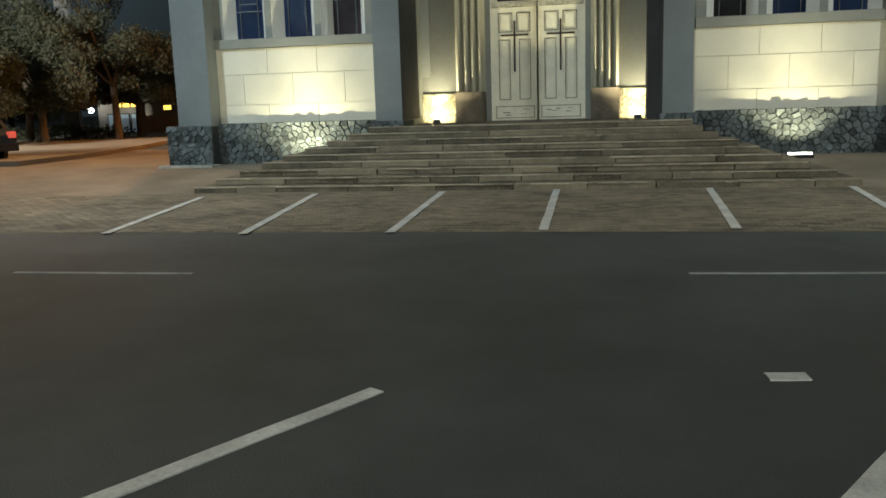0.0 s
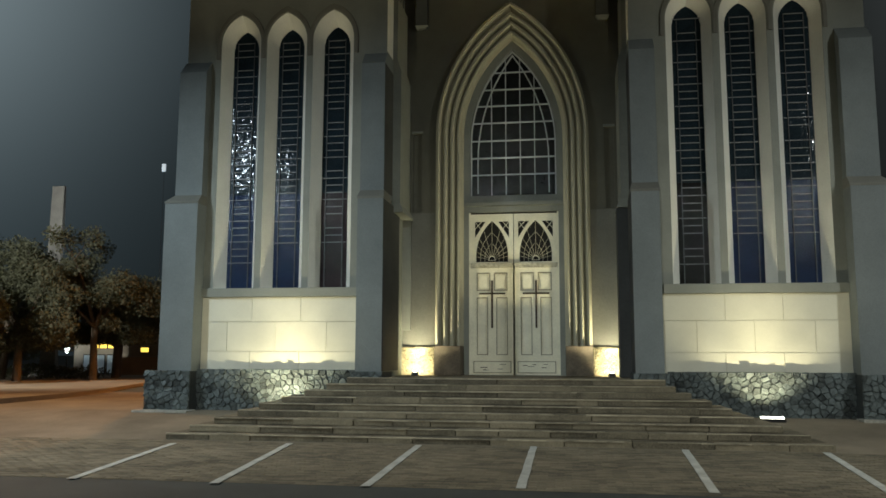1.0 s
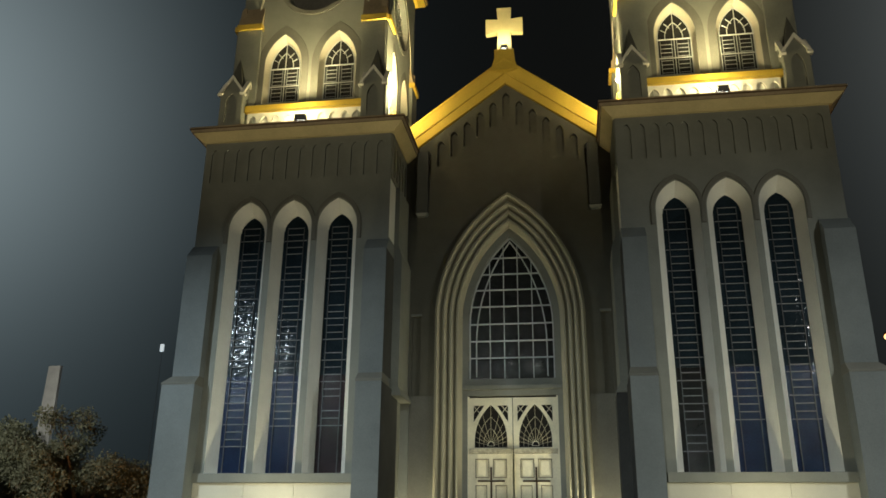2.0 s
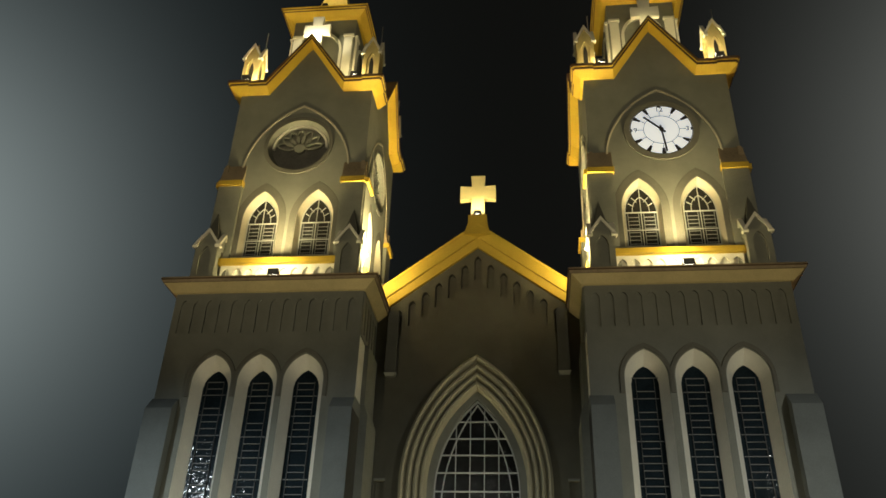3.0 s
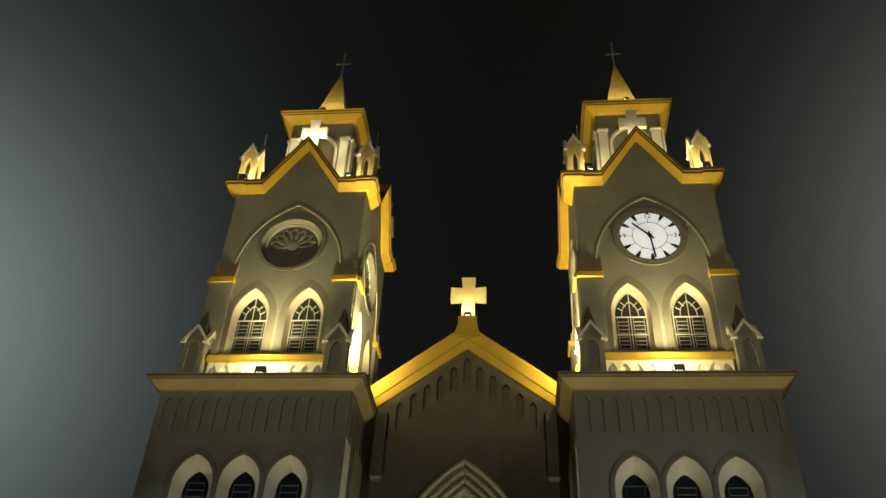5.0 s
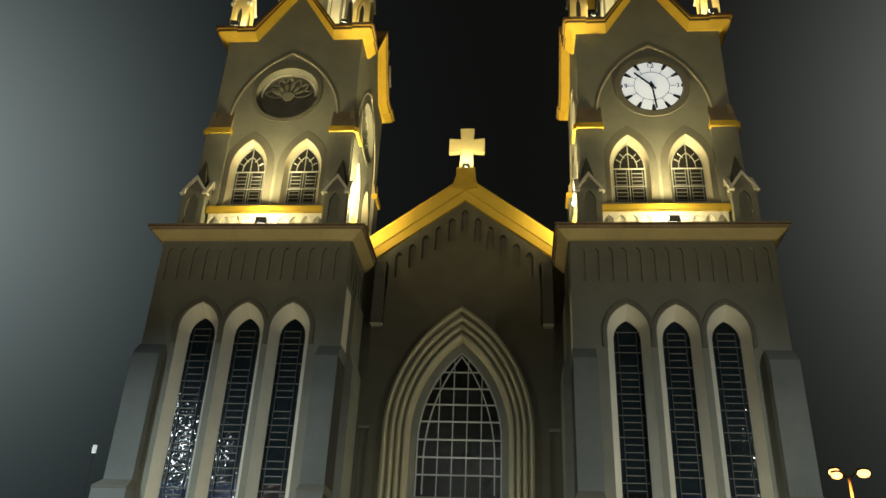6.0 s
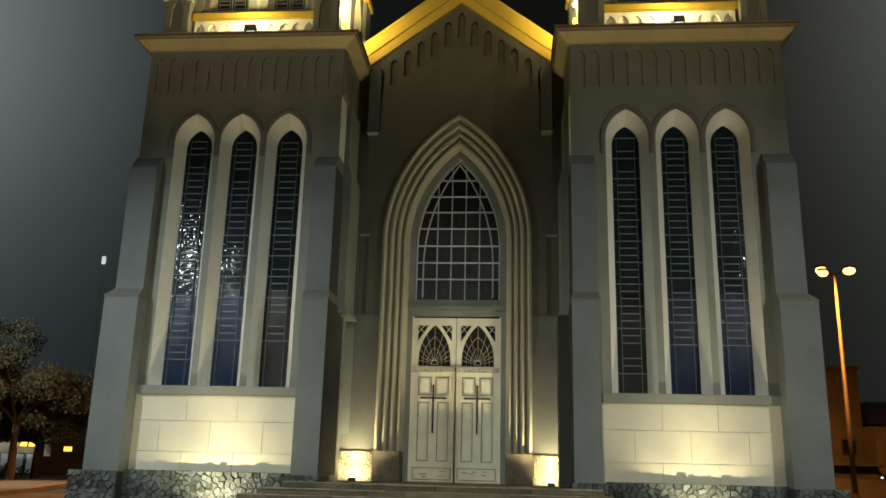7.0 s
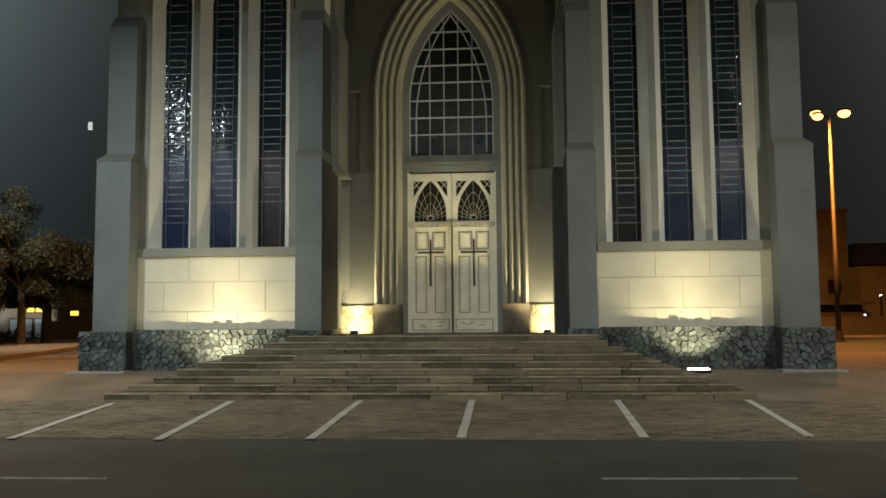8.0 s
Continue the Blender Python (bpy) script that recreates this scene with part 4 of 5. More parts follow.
def hammered(x0, x1, z0, z1, seed):
    """A block with a bush-hammered front of small uneven facets."""
    rr = random.Random(seed)
    bm = boxm(x0, x1, -0.045, -0.002, z0, z1)
    nx, nz = round((x1 - x0) / 0.036), round((z1 - z0) / 0.036)
    grid = []
    for k in range(nz + 1):
        row = []
        for i in range(nx + 1):
            rim = i in (0, nx) or k in (0, nz)
            jx, jz = (0, 0) if rim else (rr.uniform(-0.012, 0.012), rr.uniform(-0.012, 0.012))
            row.append(bm.verts.new((x0 + (x1 - x0) * i / nx + jx, -0.046 if rim else rr.uniform(-0.09, -0.055), z0 + (z1 - z0) * k / nz + jz)))
        grid.append(row)
    for k in range(nz):
        for i in range(nx):
            bm.faces.new((grid[k][i], grid[k][i + 1], grid[k + 1][i + 1], grid[k + 1][i]))
    return bm


rise = lambda hw: 10.02 + (hw - 1.17) * 1.29
PROF = [(2.02, 0.0), (2.01, -0.15), (1.95, -0.19), (1.91, -0.15), (1.895, 0.0), (1.86, 0.06), (1.835, 0.0), (1.815, -0.06), (1.77, -0.08),
        (1.735, -0.05), (1.72, 0.06), (1.69, 0.16), (1.665, 0.10), (1.645, 0.04), (1.60, 0.03), (1.565, 0.06), (1.55, 0.18), (1.52, 0.26),
        (1.495, 0.20), (1.475, 0.14), (1.43, 0.135), (1.40, 0.17), (1.385, 0.30), (1.36, 0.36), (1.34, 0.38), (1.335, 0.50)]
bm = bmesh.new()
arch_sweep(bm, [(hw, rise(hw), y) for hw, y in PROF], 1.87, 7.5, n=20)
part("portal_moulding", bm, ARCHSTONE, front, "pointed portal of ribbed stone mouldings")
for s in (-1, 1):
    lo, hi = sorted((s * 1.34, s * 2.03))
    part("jamb_plinth", boxm(lo, hi, -0.21, 0.52, 1.12, 1.88, bevel=0.015), GRANITE, front, "brown granite foot of the portal")
    lo, hi = sorted((s * 2.03, s * 2.95))
    part("wall_plinth", hammered(lo, hi, 1.12, 1.86, int(7 + s)), HAMMERED, front, "hammered pale stone plinth")
    lo, hi = sorted((s * 2.022, s * 2.95))
    # lighter panel where the floods wash the lower wall
    part("wall_panel", boxm(lo, hi, -0.012, -0.002, 1.86, 5.40, bevel=0.004), LOWWALL, front, "lighter grey panel on the flood-washed wall beside the portal")
# back wall of the portal with the great window
glass = arch(1.165, 5.92, 7.42, 10.0)
bm = bmesh.new()
o = arch(1.36, 1.12, 7.5, rise(1.36))
dh = [(-1.20, 1.13), (1.20, 1.13), (1.20, 5.47), (-1.20, 5.47)]
fill(bm, o, [glass, dh], 0.46)
for lp in (glass, dh):
    loft(bm, lp, 0.46, lp, 0.66)
part("portal_wall", bm, WALL, front, "grey wall round the door and the great window")
part("transom", boxm(-1.33, 1.33, 0.38, 0.47, 5.62, 5.74, bevel=0.02), WALL, front)
win = part("portal_window", prismm(arch(1.18, 5.90, 7.42, 10.02), 0.60, 0.63), GLASS_DARK, front, "great pointed window with a grid of pale bars")
bm = bmesh.new()
strip(bm, arch(1.14, 5.94, 7.42, 9.96), 0.035, 0.55, 0.598)
part("window_frame", bm, TRACERY, win)
bm = bmesh.new()
strip(bm, arch(0.96, 6.0, 6.9, 9.86), 0.03, 0.555, 0.598)
part("inner_arch", bm, TRACERY, win)


def inside(x, grow=0.0):
    """Height of the inner pointed frame at the distance x from its middle."""
    pts = [p for p in arch(1.14 + grow, 5.98, 7.42, 9.96) if p[0] >= 0]
    for (a, za), (b, zb) in zip(pts, pts[1:]):
        if b <= x <= a and a > b:
            return za + (zb - za) * (a - x) / (a - b)
    return 9.9


for x in (-0.585, -0.195, 0.195, 0.585):
    bm = bmesh.new()
    box(bm, x - 0.011, x + 0.011, 0.56, 0.598, 5.95, inside(abs(x)))
    part("upright_bar", bm, TRACERY, win)
for z in (6.51, 6.98, 7.46, 7.96, 8.44, 8.90, 9.38):
    hw = max(x for x in [i * 0.01 for i in range(0, 114)] if inside(x) >= z)
    bm = bmesh.new()
    box(bm, -hw, hw, 0.555, 0.597, z - 0.016, z + 0.016)
    part("cross_bar", bm, TRACERY, win)
# gable coping, pedestal and cross
def rake(peak):
    return [(-2.98, peak - 2.265), (0, peak), (2.98, peak - 2.265)]


bm = bmesh.new()
coping(bm, rake(15.24), rake(14.92), -0.42, -0.27, 0.4)
part("gable_coping", bm, YELLOW, front, "yellow raked gable coping")
bm = bmesh.new()
coping(bm, rake(14.92), rake(14.66), -0.20, -0.10, 0.0)
part("coping_fillet", bm, YELLOW, front)
bm = bmesh.new()
coping(bm, rake(15.31), rake(15.24), -0.45, -0.44, 0.4)
part("coping_cap", bm, YELLOW, front)
bm = bmesh.new()
coping(bm, rake(15.24), rake(14.94), 0.4, 0.4, 22.0)
part("nave_roof", bm, ROOF, front, "dark tiled nave roof")
bm = bmesh.new()
frustum(bm, (-0.40, 0.40, -0.47, 0.2), 14.9, (-0.29, 0.29, -0.42, 0.15), 15.32)
box(bm, -0.285, 0.285, -0.42, 0.15, 15.32, 15.62)
part("cross_pedestal", bm, YELLOW, front, "yellow pedestal under the gable cross")
bm = bmesh.new()
floor_cross(bm, 15.62, 17.21, 16.34, 16.80, 0.19, 0.555, -0.24, -0.06)
part("gable_cross", bm, CROSS, front, "cream yellow floodlit cross on the gable")


# ---------------------------------------------------------------- doors
def door_leaf(s):
    """One leaf of the tall double door with its pierced head; s: the side."""
    d = thing("door_leaf", (s * 0.583, 0.56, 1.13), "tall cream painted door leaf with a dark wooden cross", "door", group="church doors")
    W = 0.575
    z = lambda h: h - 1.13
    o = [(-W, 0.0), (W, 0.0), (W, z(3.96)), (-W, z(3.96))]
    rc = [[(a, z(b)), (c, z(b)), (c, z(e)), (a, z(e))] for a, b, c, e in
          ((-0.40, 3.36, -0.06, 3.82), (0.06, 3.36, 0.40, 3.82), (-0.40, 1.66, -0.12, 3.16), (0.12, 1.66, 0.40, 3.16))]
    bm = bmesh.new()
    prism(bm, o, -0.05, 0.0, rc)
    part("stile_frame", bm, DOORPAINT, d, "cream painted frame of stiles and rails")
    for lp in rc:
        (x0, z0), (x1, z1) = lp[0], lp[2]
        bm = bmesh.new()
        box(bm, x0 - 0.01, x1 + 0.01, -0.02, 0.0, z0 - 0.01, z1 + 0.01)
        frustum(bm, (x0 + 0.03, x1 - 0.03, -0.02, -0.019), z0 + 0.03, (x0 + 0.03, x1 - 0.03, -0.021, -0.019), z1 - 0.03)
        box(bm, x0 + 0.05, x1 - 0.05, -0.04, -0.018, z0 + 0.05, z1 - 0.05)
        part("door_panel", bm, DOORPAINT, d)
    # dark strips draw the shaded, worn grooves round the panels
    for lp in rc:
        bm = bmesh.new()
        strip(bm, lp, 0.022, -0.058, -0.045, closed=True)
        part("panel_moulding", bm, DOORGROOVE, d, "darkened moulding round a panel")
    part("kick_board", boxm(-0.50, 0.50, -0.075, -0.045, 0.05, 0.36, bevel=0.012), DOORPAINT, d, "scuffed kick board")
    bm = bmesh.new()
    strip(bm, [(-0.49, 0.06), (0.49, 0.06), (0.49, 0.35), (-0.49, 0.35)], 0.02, -0.082, -0.073, closed=True)
    part("panel_moulding", bm, DOORGROOVE, d, "darkened edge of the kick board")
    rr = random.Random(int(5 + s))
    for _ in range(5):
        cx, cz, w = rr.uniform(-0.36, 0.30), rr.uniform(0.10, 0.31), rr.uniform(0.05, 0.2)
        part("paint_chip", boxm(cx, cx + w, -0.0775, -0.073, cz, cz + rr.uniform(0.008, 0.02)), BROWNWOOD, d, "chipped patch of bare wood")
    part("meeting_stile", boxm(-s * W - 0.03, -s * W + 0.03, -0.085, -0.045, 0.0, z(3.96)), DOORPAINT, d)
    bm = bmesh.new()
    box(bm, -0.024, 0.024, -0.085, -0.049, z(2.36), z(3.62))
    box(bm, -0.35, -0.0245, -0.083, -0.049, z(3.25), z(3.295))
    box(bm, 0.0245, 0.35, -0.083, -0.049, z(3.25), z(3.295))
    part("door_cross", bm, BROWNWOOD, d, "slim dark wooden cross")
    part("head_rail", boxm(-W, W, -0.09, 0.0, z(3.965), z(4.09), bevel=0.012), DOORWEAR, d, "chipped rail under the pierced head")
    # pierced head
    a = arch(0.43, z(4.12), z(4.30), z(5.24), 0, 12)
    sp = []
    for q in (-1, 1):
        sp.append([(q * 0.46, z(4.78)), (q * 0.46, z(5.22)), (q * 0.17, z(5.22))])
    o = [(-W, z(4.09)), (W, z(4.09)), (W, z(5.42)), (-W, z(5.42))]
    bm = bmesh.new()
    prism(bm, o, -0.05, 0.0, [a, *sp])
    head = part("door_head", bm, DOORPAINT, d, "fixed head pierced by a pointed light")
    # near-black sheet drawn for the dark behind the pierced head
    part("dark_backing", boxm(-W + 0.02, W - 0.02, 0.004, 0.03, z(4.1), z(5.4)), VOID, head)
    cz = z(4.16)
    bm = bmesh.new()
    prism(bm, [(0.10 * math.cos(math.pi * i / 12), cz + 0.13 * math.sin(math.pi * i / 12)) for i in range(13)], -0.03, -0.01,
          [[(0.075 * math.cos(math.pi * i / 12), cz + 0.012 + 0.10 * math.sin(math.pi * i / 12)) for i in range(13)]])
    part("fan_hub", bm, DOORPAINT, head)
    edge = [p for p in arch(0.43, z(4.12), z(4.30), z(5.24), 0, 24)]
    for i in range(1, 12):
        ang = math.pi * i / 12
        c, sn = math.cos(ang), math.sin(ang)
        r = 0.1
        while r < 1.2:
            x, zz = c * r, cz + sn * r
            best = 0.0
            for p, q in zip(edge, edge[1:]):
                if p[1] <= zz <= q[1] or q[1] <= zz <= p[1]:
                    if abs(p[1] - q[1]) > 1e-9:
                        f = (zz - p[1]) / (q[1] - p[1])
                        best = max(best, abs(p[0] + (q[0] - p[0]) * f))
            if abs(x) >= best:
                break
            r += 0.01
        bm = bmesh.new()
        strip(bm, [(c * 0.09, cz + sn * 0.12), (c * r, cz + sn * r)], 0.010, -0.030, -0.015)
        part("fan_bar", bm, DOORWEAR, head)
    for f in (0.45, 0.72):
        bm = bmesh.new()
        strip(bm, arch(0.43 * f, z(4.14), z(4.14) + 0.18 * f, z(4.14) + 1.08 * f, 0, 8), 0.011, -0.030, -0.016)
        part("fan_arch", bm, DOORWEAR, head)
    for q in (-1, 1):
        bm = bmesh.new()
        strip(bm, [(q * 0.46, z(5.02)), (q * 0.28, z(5.22))], 0.014, -0.034, -0.016)
        strip(bm, [(q * 0.30, z(5.02)), (q * 0.46, z(5.22))], 0.014, -0.034, -0.016)
        part("spandrel_bar", bm, DOORPAINT, head)
    part("side_post", boxm(s * W, s * W + s * 0.05, -0.07, 0.02, 0, z(5.46)), DOORPAINT, d)


door_leaf(-1)
door_leaf(1)


# ---------------------------------------------------------------- floodlights
def floodlight(at, aim, w, lens=True, label="small floodlight on a bracket", low=0.13):
    """A box floodlight that stands on the surface below it."""
    d = thing("floodlight", at, label, "floodlight", group="floodlights")
    tilt = aim
    bh = min(w * 0.32, low)
    bm = boxm(-w / 2, w / 2, -0.05, 0.05, -bh, bh, bevel=0.012)
    M = pose(0, 0, bh + 0.06 if tilt < 90 else min(0.12, low), tilt)
    part("housing", bm, IRON, d, "dark metal housing", M)
    part("lens", boxm(-w / 2 + 0.02, w / 2 - 0.02, 0.048, 0.058, -bh + 0.015, bh - 0.015), LENS if lens else IRON, d, "lit glass lens", M)
    bm = bmesh.new()
    for s in (-1, 1):
        box(bm, s * (w / 2 + 0.012) - 0.01, s * (w / 2 + 0.012) + 0.01, -0.03, 0.03, 0.0, bh + 0.06 if tilt < 90 else min(0.13, low + 0.01))
    box(bm, -w / 2 - 0.02, w / 2 + 0.02, -0.05, 0.05, 0.0, 0.02)
    part("bracket", bm, IRON, d)
    return d


for s in (-1, 1):
    floodlight((s * TX if s > 0 else -5.2, -3.04, 0.26), 106, 0.5 if s > 0 else 0.45, True, "ground floodlight aimed up at the tower base", 0.06)
    floodlight((s * 2.46, -0.56, 1.122), 96, 0.15, True, "ground floodlight washing the portal wall", 0.055)
    floodlight((s * TX + 0.1, -2.2, 12.6), 20, 0.30, True, "dark floodlight standing on the tower cornice")
    floodlight((s * 2.72, -1.72, 12.6), 25, 0.28, True, "dark floodlight standing on the tower cornice")
floodlight((0.0, -0.36, 15.62), 25, 0.20, True, "small floodlight at the foot of the gable cross")

for s in (-1, 1):
    floodlight((s * TX, -0.90, 24.55), 25, 0.18, True, "small floodlight at the foot of the spire")

# ---------------------------------------------------------------- left street: island, trees, monument, low house
LEAF = surface("dusty_leaf", (0.098, 0.104, 0.070), 0.9, 0.14, 8, 0.6, 0.0)
ln, ll = LEAF.node_tree.nodes, LEAF.node_tree.links
thin, blend = ln.new("ShaderNodeBsdfTranslucent"), ln.new("ShaderNodeMixShader")
thin.inputs[0].default_value, blend.inputs[0].default_value = (0.11, 0.115, 0.06, 1), 0.5
ll.new(ln["Principled BSDF"].outputs[0], blend.inputs[1])
ll.new(thin.outputs[0], blend.inputs[2])
ll.new(blend.outputs[0], ln["Material Output"].inputs[0])
BARK = surface("grey_bark", (0.10, 0.08, 0.06), 0.9, 0.25, 14, 3.0, 0.6)
HOUSEWALL = surface("plain_house_render", (0.34, 0.30, 0.24), 0.85, 0.15, 30, 0.8, 0.2)
BROWNWALL = surface("dim_brown_render", (0.085, 0.074, 0.060), 0.9, 0.25, 20, 0.5, 0.2)
# orange of the street light is put into the wall's base colour
ORANGEWALL = surface("orange_lit_boundary_wall", (0.34, 0.22, 0.13), 0.9, 0.2, 30, 1.0, 0.3)
CONCRETE = surface("pale_concrete", (0.32, 0.31, 0.29), 0.85, 0.12, 30, 1.0, 0.2)
LAMPPOST = surface("brown_lamp_post_paint", (0.05, 0.038, 0.03), 0.6, 0.15, 20, 1.0, 0.1)
PYLONSTONE = surface("dull_pylon_concrete", (0.15, 0.15, 0.145), 0.85, 0.2, 30, 1.0, 0.2)
WINDOW_LIT = glowing("lit_yellow_window", (1.0, 0.66, 0.10), 1.6)
WINDOW_DIM = glowing("dim_bluish_window", (0.42, 0.52, 0.58), 0.10)
GLOBE = glowing("white_lamp_glass", (0.92, 0.97, 1.0), 9)
SMALL_GLOBE = glowing("far_lamp_glass", (0.9, 0.95, 1.0), 2.2)
CARPAINT = surface("dark_car_paint", (0.045, 0.05, 0.055), 0.3, 0.1, 20, 1.0, 0.0, 0.3)
RUBBER = surface("black_rubber", (0.02, 0.02, 0.02), 0.8, 0.2, 40, 2.0, 0.2)
TAIL = glowing("red_tail_light", (1.0, 0.16, 0.10), 0.3)
CHROME = surface("grey_alloy", (0.45, 0.45, 0.45), 0.35, 0.1, 40, 2.0, 0.0, 0.9)

bm = bmesh.new()
edge = [(-13.7, -1.5), (-13.9, 2.4), (-14.9, 6.5), (-16.6, 12.0), (-19.5, 24.0), (-60, 24.0), (-60, -1.5)]
lo = [bm.verts.new((x, y, 0.25)) for x, y in edge]
hi = [bm.verts.new((x, y, 0.44)) for x, y in edge]
for i in range(len(edge)):
    j = (i + 1) % len(edge)
    bm.faces.new((lo[i], lo[j], hi[j], hi[i]))
bm.faces.new(hi)
tagged(part("kerbed_island", bm, PAVE_PALE, None), "raised kerbed island with trees beside the street", "pavement", kind="structure")


def tree(at, height, spread, seed, clear=0.16):
    """A tree with a forked trunk and a crown of many small leaves in uneven clumps."""
    rr = random.Random(seed)
    t = thing("tree", at, "leafy street tree, dark with an orange-lit side", "tree", group="street trees")
    bm = bmesh.new()
    fork = Vector((rr.uniform(-0.2, 0.2), rr.uniform(-0.2, 0.2), height * 0.34))
    rod(bm, (0, 0, -0.05), fork, 0.20, 9, 0.14)
    ends = []
    for i in range(9):
        a = 2 * math.pi * i / 9 + rr.uniform(-0.3, 0.3)
        r = spread * rr.uniform(0.45, 0.85)
        tip = Vector((math.cos(a) * r, math.sin(a) * r, height * rr.uniform(max(0.24, clear), 0.88)))
        mid = fork.lerp(tip, 0.5) + Vector((0, 0, rr.uniform(0.1, 0.5)))
        rod(bm, fork, mid, 0.085, 7, 0.055)
        rod(bm, mid, tip, 0.055, 6, 0.018)
        ends += [tip, mid.lerp(tip, 0.4)]
        for k in range(2):
            side = tip + Vector((rr.uniform(-1, 1), rr.uniform(-1, 1), rr.uniform(-0.4, 0.7))) * spread * 0.3
            rod(bm, mid.lerp(tip, 0.5), side, 0.03, 5, 0.01)
            ends.append(side)
    part("trunk", bm, BARK, t, "forked grey trunk")
    ends.append(Vector((0, 0, height * 0.86)))
    for i in range(11):
        a, r = 2 * math.pi * i / 11 + rr.uniform(-0.2, 0.2), spread * rr.uniform(0.35, 0.9)
        ends.append(Vector((math.cos(a) * r, math.sin(a) * r, height * (clear + rr.uniform(0.05, 0.26)))))
    verts, faces = [], []
    for c in ends:
        rad = rr.uniform(0.45, 0.95) * spread * 0.36
        for _ in range(int(330 * (rad / 0.7) ** 2)):
            d = Vector((rr.gauss(0, 1), rr.gauss(0, 1), rr.gauss(0, 0.75)))
            d = d.normalized() * rad * rr.random() ** 0.4
            p = c + d
            if p.z < height * clear:
                continue
            s = rr.uniform(0.05, 0.12)
            q = Euler((rr.uniform(-1.1, 1.1), rr.uniform(-1.1, 1.1), rr.uniform(0, 6.3))).to_matrix()
            k = len(verts)
            verts += [tuple(p + q @ Vector(v)) for v in ((-s, 0, 0), (0, -s * 0.5, 0.02), (s, 0, 0), (0, s * 0.5, 0.02))]
            faces.append((k, k + 1, k + 2, k + 3))
    data = bpy.data.meshes.new("crown")
    data.from_pydata(verts, [], faces)
    link_mesh("crown", data, LEAF, t, "uneven crown of small dusty leaves")
    return t


for x, y, hgt, spread, seed, clear in ((-23.0, 12.4, 5.8, 2.7, 10, 0.22), (-21.3, 17.6, 4.6, 2.5, 11, 0.36), (-20.6, 14.5, 7.2, 3.1, 1, 0.30), (-25.4, 14.6, 6.9, 3.0, 2, 0.2), (-24.0, 8.6, 5.2, 2.4, 3, 0.2),
                                       (-30.6, 17.0, 7.0, 3.3, 4, 0.16), (-22.6, 20.0, 5.6, 2.3, 5, 0.5), (-30.5, 10.5, 6.6, 3.4, 6, 0.16),
                                       (-36.0, 17.0, 7.4, 3.8, 7, 0.16), (-34.0, 24.5, 6.0, 3.0, 8, 0.16)):
    tree((x, y, 0.44 if y < 24 else 0.3), hgt, spread, seed, clear)


def shrubs(name, x0, x1, y0, y1, top, count, seed, label):
    """Low planting: a bank of small leaves, uneven along its top."""
    rr = random.Random(seed)
    verts, faces = [], []
    for _ in range(count):
        x, y = rr.uniform(x0, x1), rr.uniform(y0, y1)
        lump = 0.55 + 0.45 * math.sin(x * 1.7) * math.sin(y * 1.1 + x * 0.4)
        p = Vector((x, y, 0.42 + rr.random() ** 0.7 * top * (0.5 + 0.5 * lump)))
        s = rr.uniform(0.06, 0.13)
        q = Euler((rr.uniform(-1.1, 1.1), rr.uniform(-1.1, 1.1), rr.uniform(0, 6.3))).to_matrix()
        k = len(verts)
        verts += [tuple(p + q @ Vector(v)) for v in ((-s, 0, 0), (0, -s * 0.5, 0.02), (s, 0, 0), (0, s * 0.5, 0.02))]
        faces.append((k, k + 1, k + 2, k + 3))
    data = bpy.data.meshes.new(name)
    data.from_pydata(verts, [], faces)
    return tagged(link_mesh(name, data, LEAF, None), label, "shrubs", kind="stuff")


shrubs("shrubs", -44, -21.5, 15.5, 17.5, 0.75, 4600, 3, "bank of low dark shrubs on the island")
shrubs("shrubs", -44, -24.0, 6.0, 7.6, 0.55, 3600, 5, "bank of low dark shrubs on the island")

# slim pale pylon behind the trees
ob = thing("pylon", (-27.05, 20.6, 0.44), "slim concrete pylon rising behind the trees", "monument")
bm = bmesh.new()
frustum(bm, (-0.8, 0.8, -0.5, 0.5), 0, (-0.7, 0.7, -0.4, 0.4), 0.6)
part("plinth", bm, PYLONSTONE, ob)
bm = bmesh.new()
frustum(bm, (-0.46, 0.46, -0.15, 0.15), 0.6, (-0.36, 0.36, -0.10, 0.10), 10.6)
part("shaft", bm, PYLONSTONE, ob, "slightly tapered shaft lit along one side")

# unseen lamp added to brighten one side of the pylon
spot("flood_beam", (-24.6, 20.2, 0.9), (-26.7, 20.55, 7.5), 2600, (0.95, 0.95, 0.9), 50, 0.8, 0.1)

# low house across the street
h = thing("low_house", (-28.0, 30.0, 0.3), "low shop building with a lit window band", "house")
bm = bmesh.new()
box(bm, -3.6, 3.2, 0.0, 5.0, 0.0, 3.2)
part("wall", bm, HOUSEWALL, h)
part("roof", boxm(-3.9, 3.5, -0.3, 5.2, 3.2, 3.45, bevel=0.03), ROOF, h)
for i in range(3):
    x = -2.34 + i * 0.60
    w = part("window", boxm(x, x + 0.54, -0.05, 0.03, 1.70, 2.13), IRON, h, "lit yellow window light")
    part("pane", boxm(x + 0.03, x + 0.51, -0.06, -0.045, 1.73, 2.10), WINDOW_LIT, w)
for x in (-2.9, -2.05, -1.2):
    w = part("shop_door", boxm(x, x + 0.75, -0.05, 0.03, 0.02, 1.32), IRON, h, "dim glazed shop door")
    part("pane", boxm(x + 0.06, x + 0.69, -0.06, -0.045, 0.10, 1.26), WINDOW_DIM, w)
w = part("window", boxm(1.2, 1.8, -0.05, 0.03, 1.45, 1.80), IRON, h, "small lit yellow window")
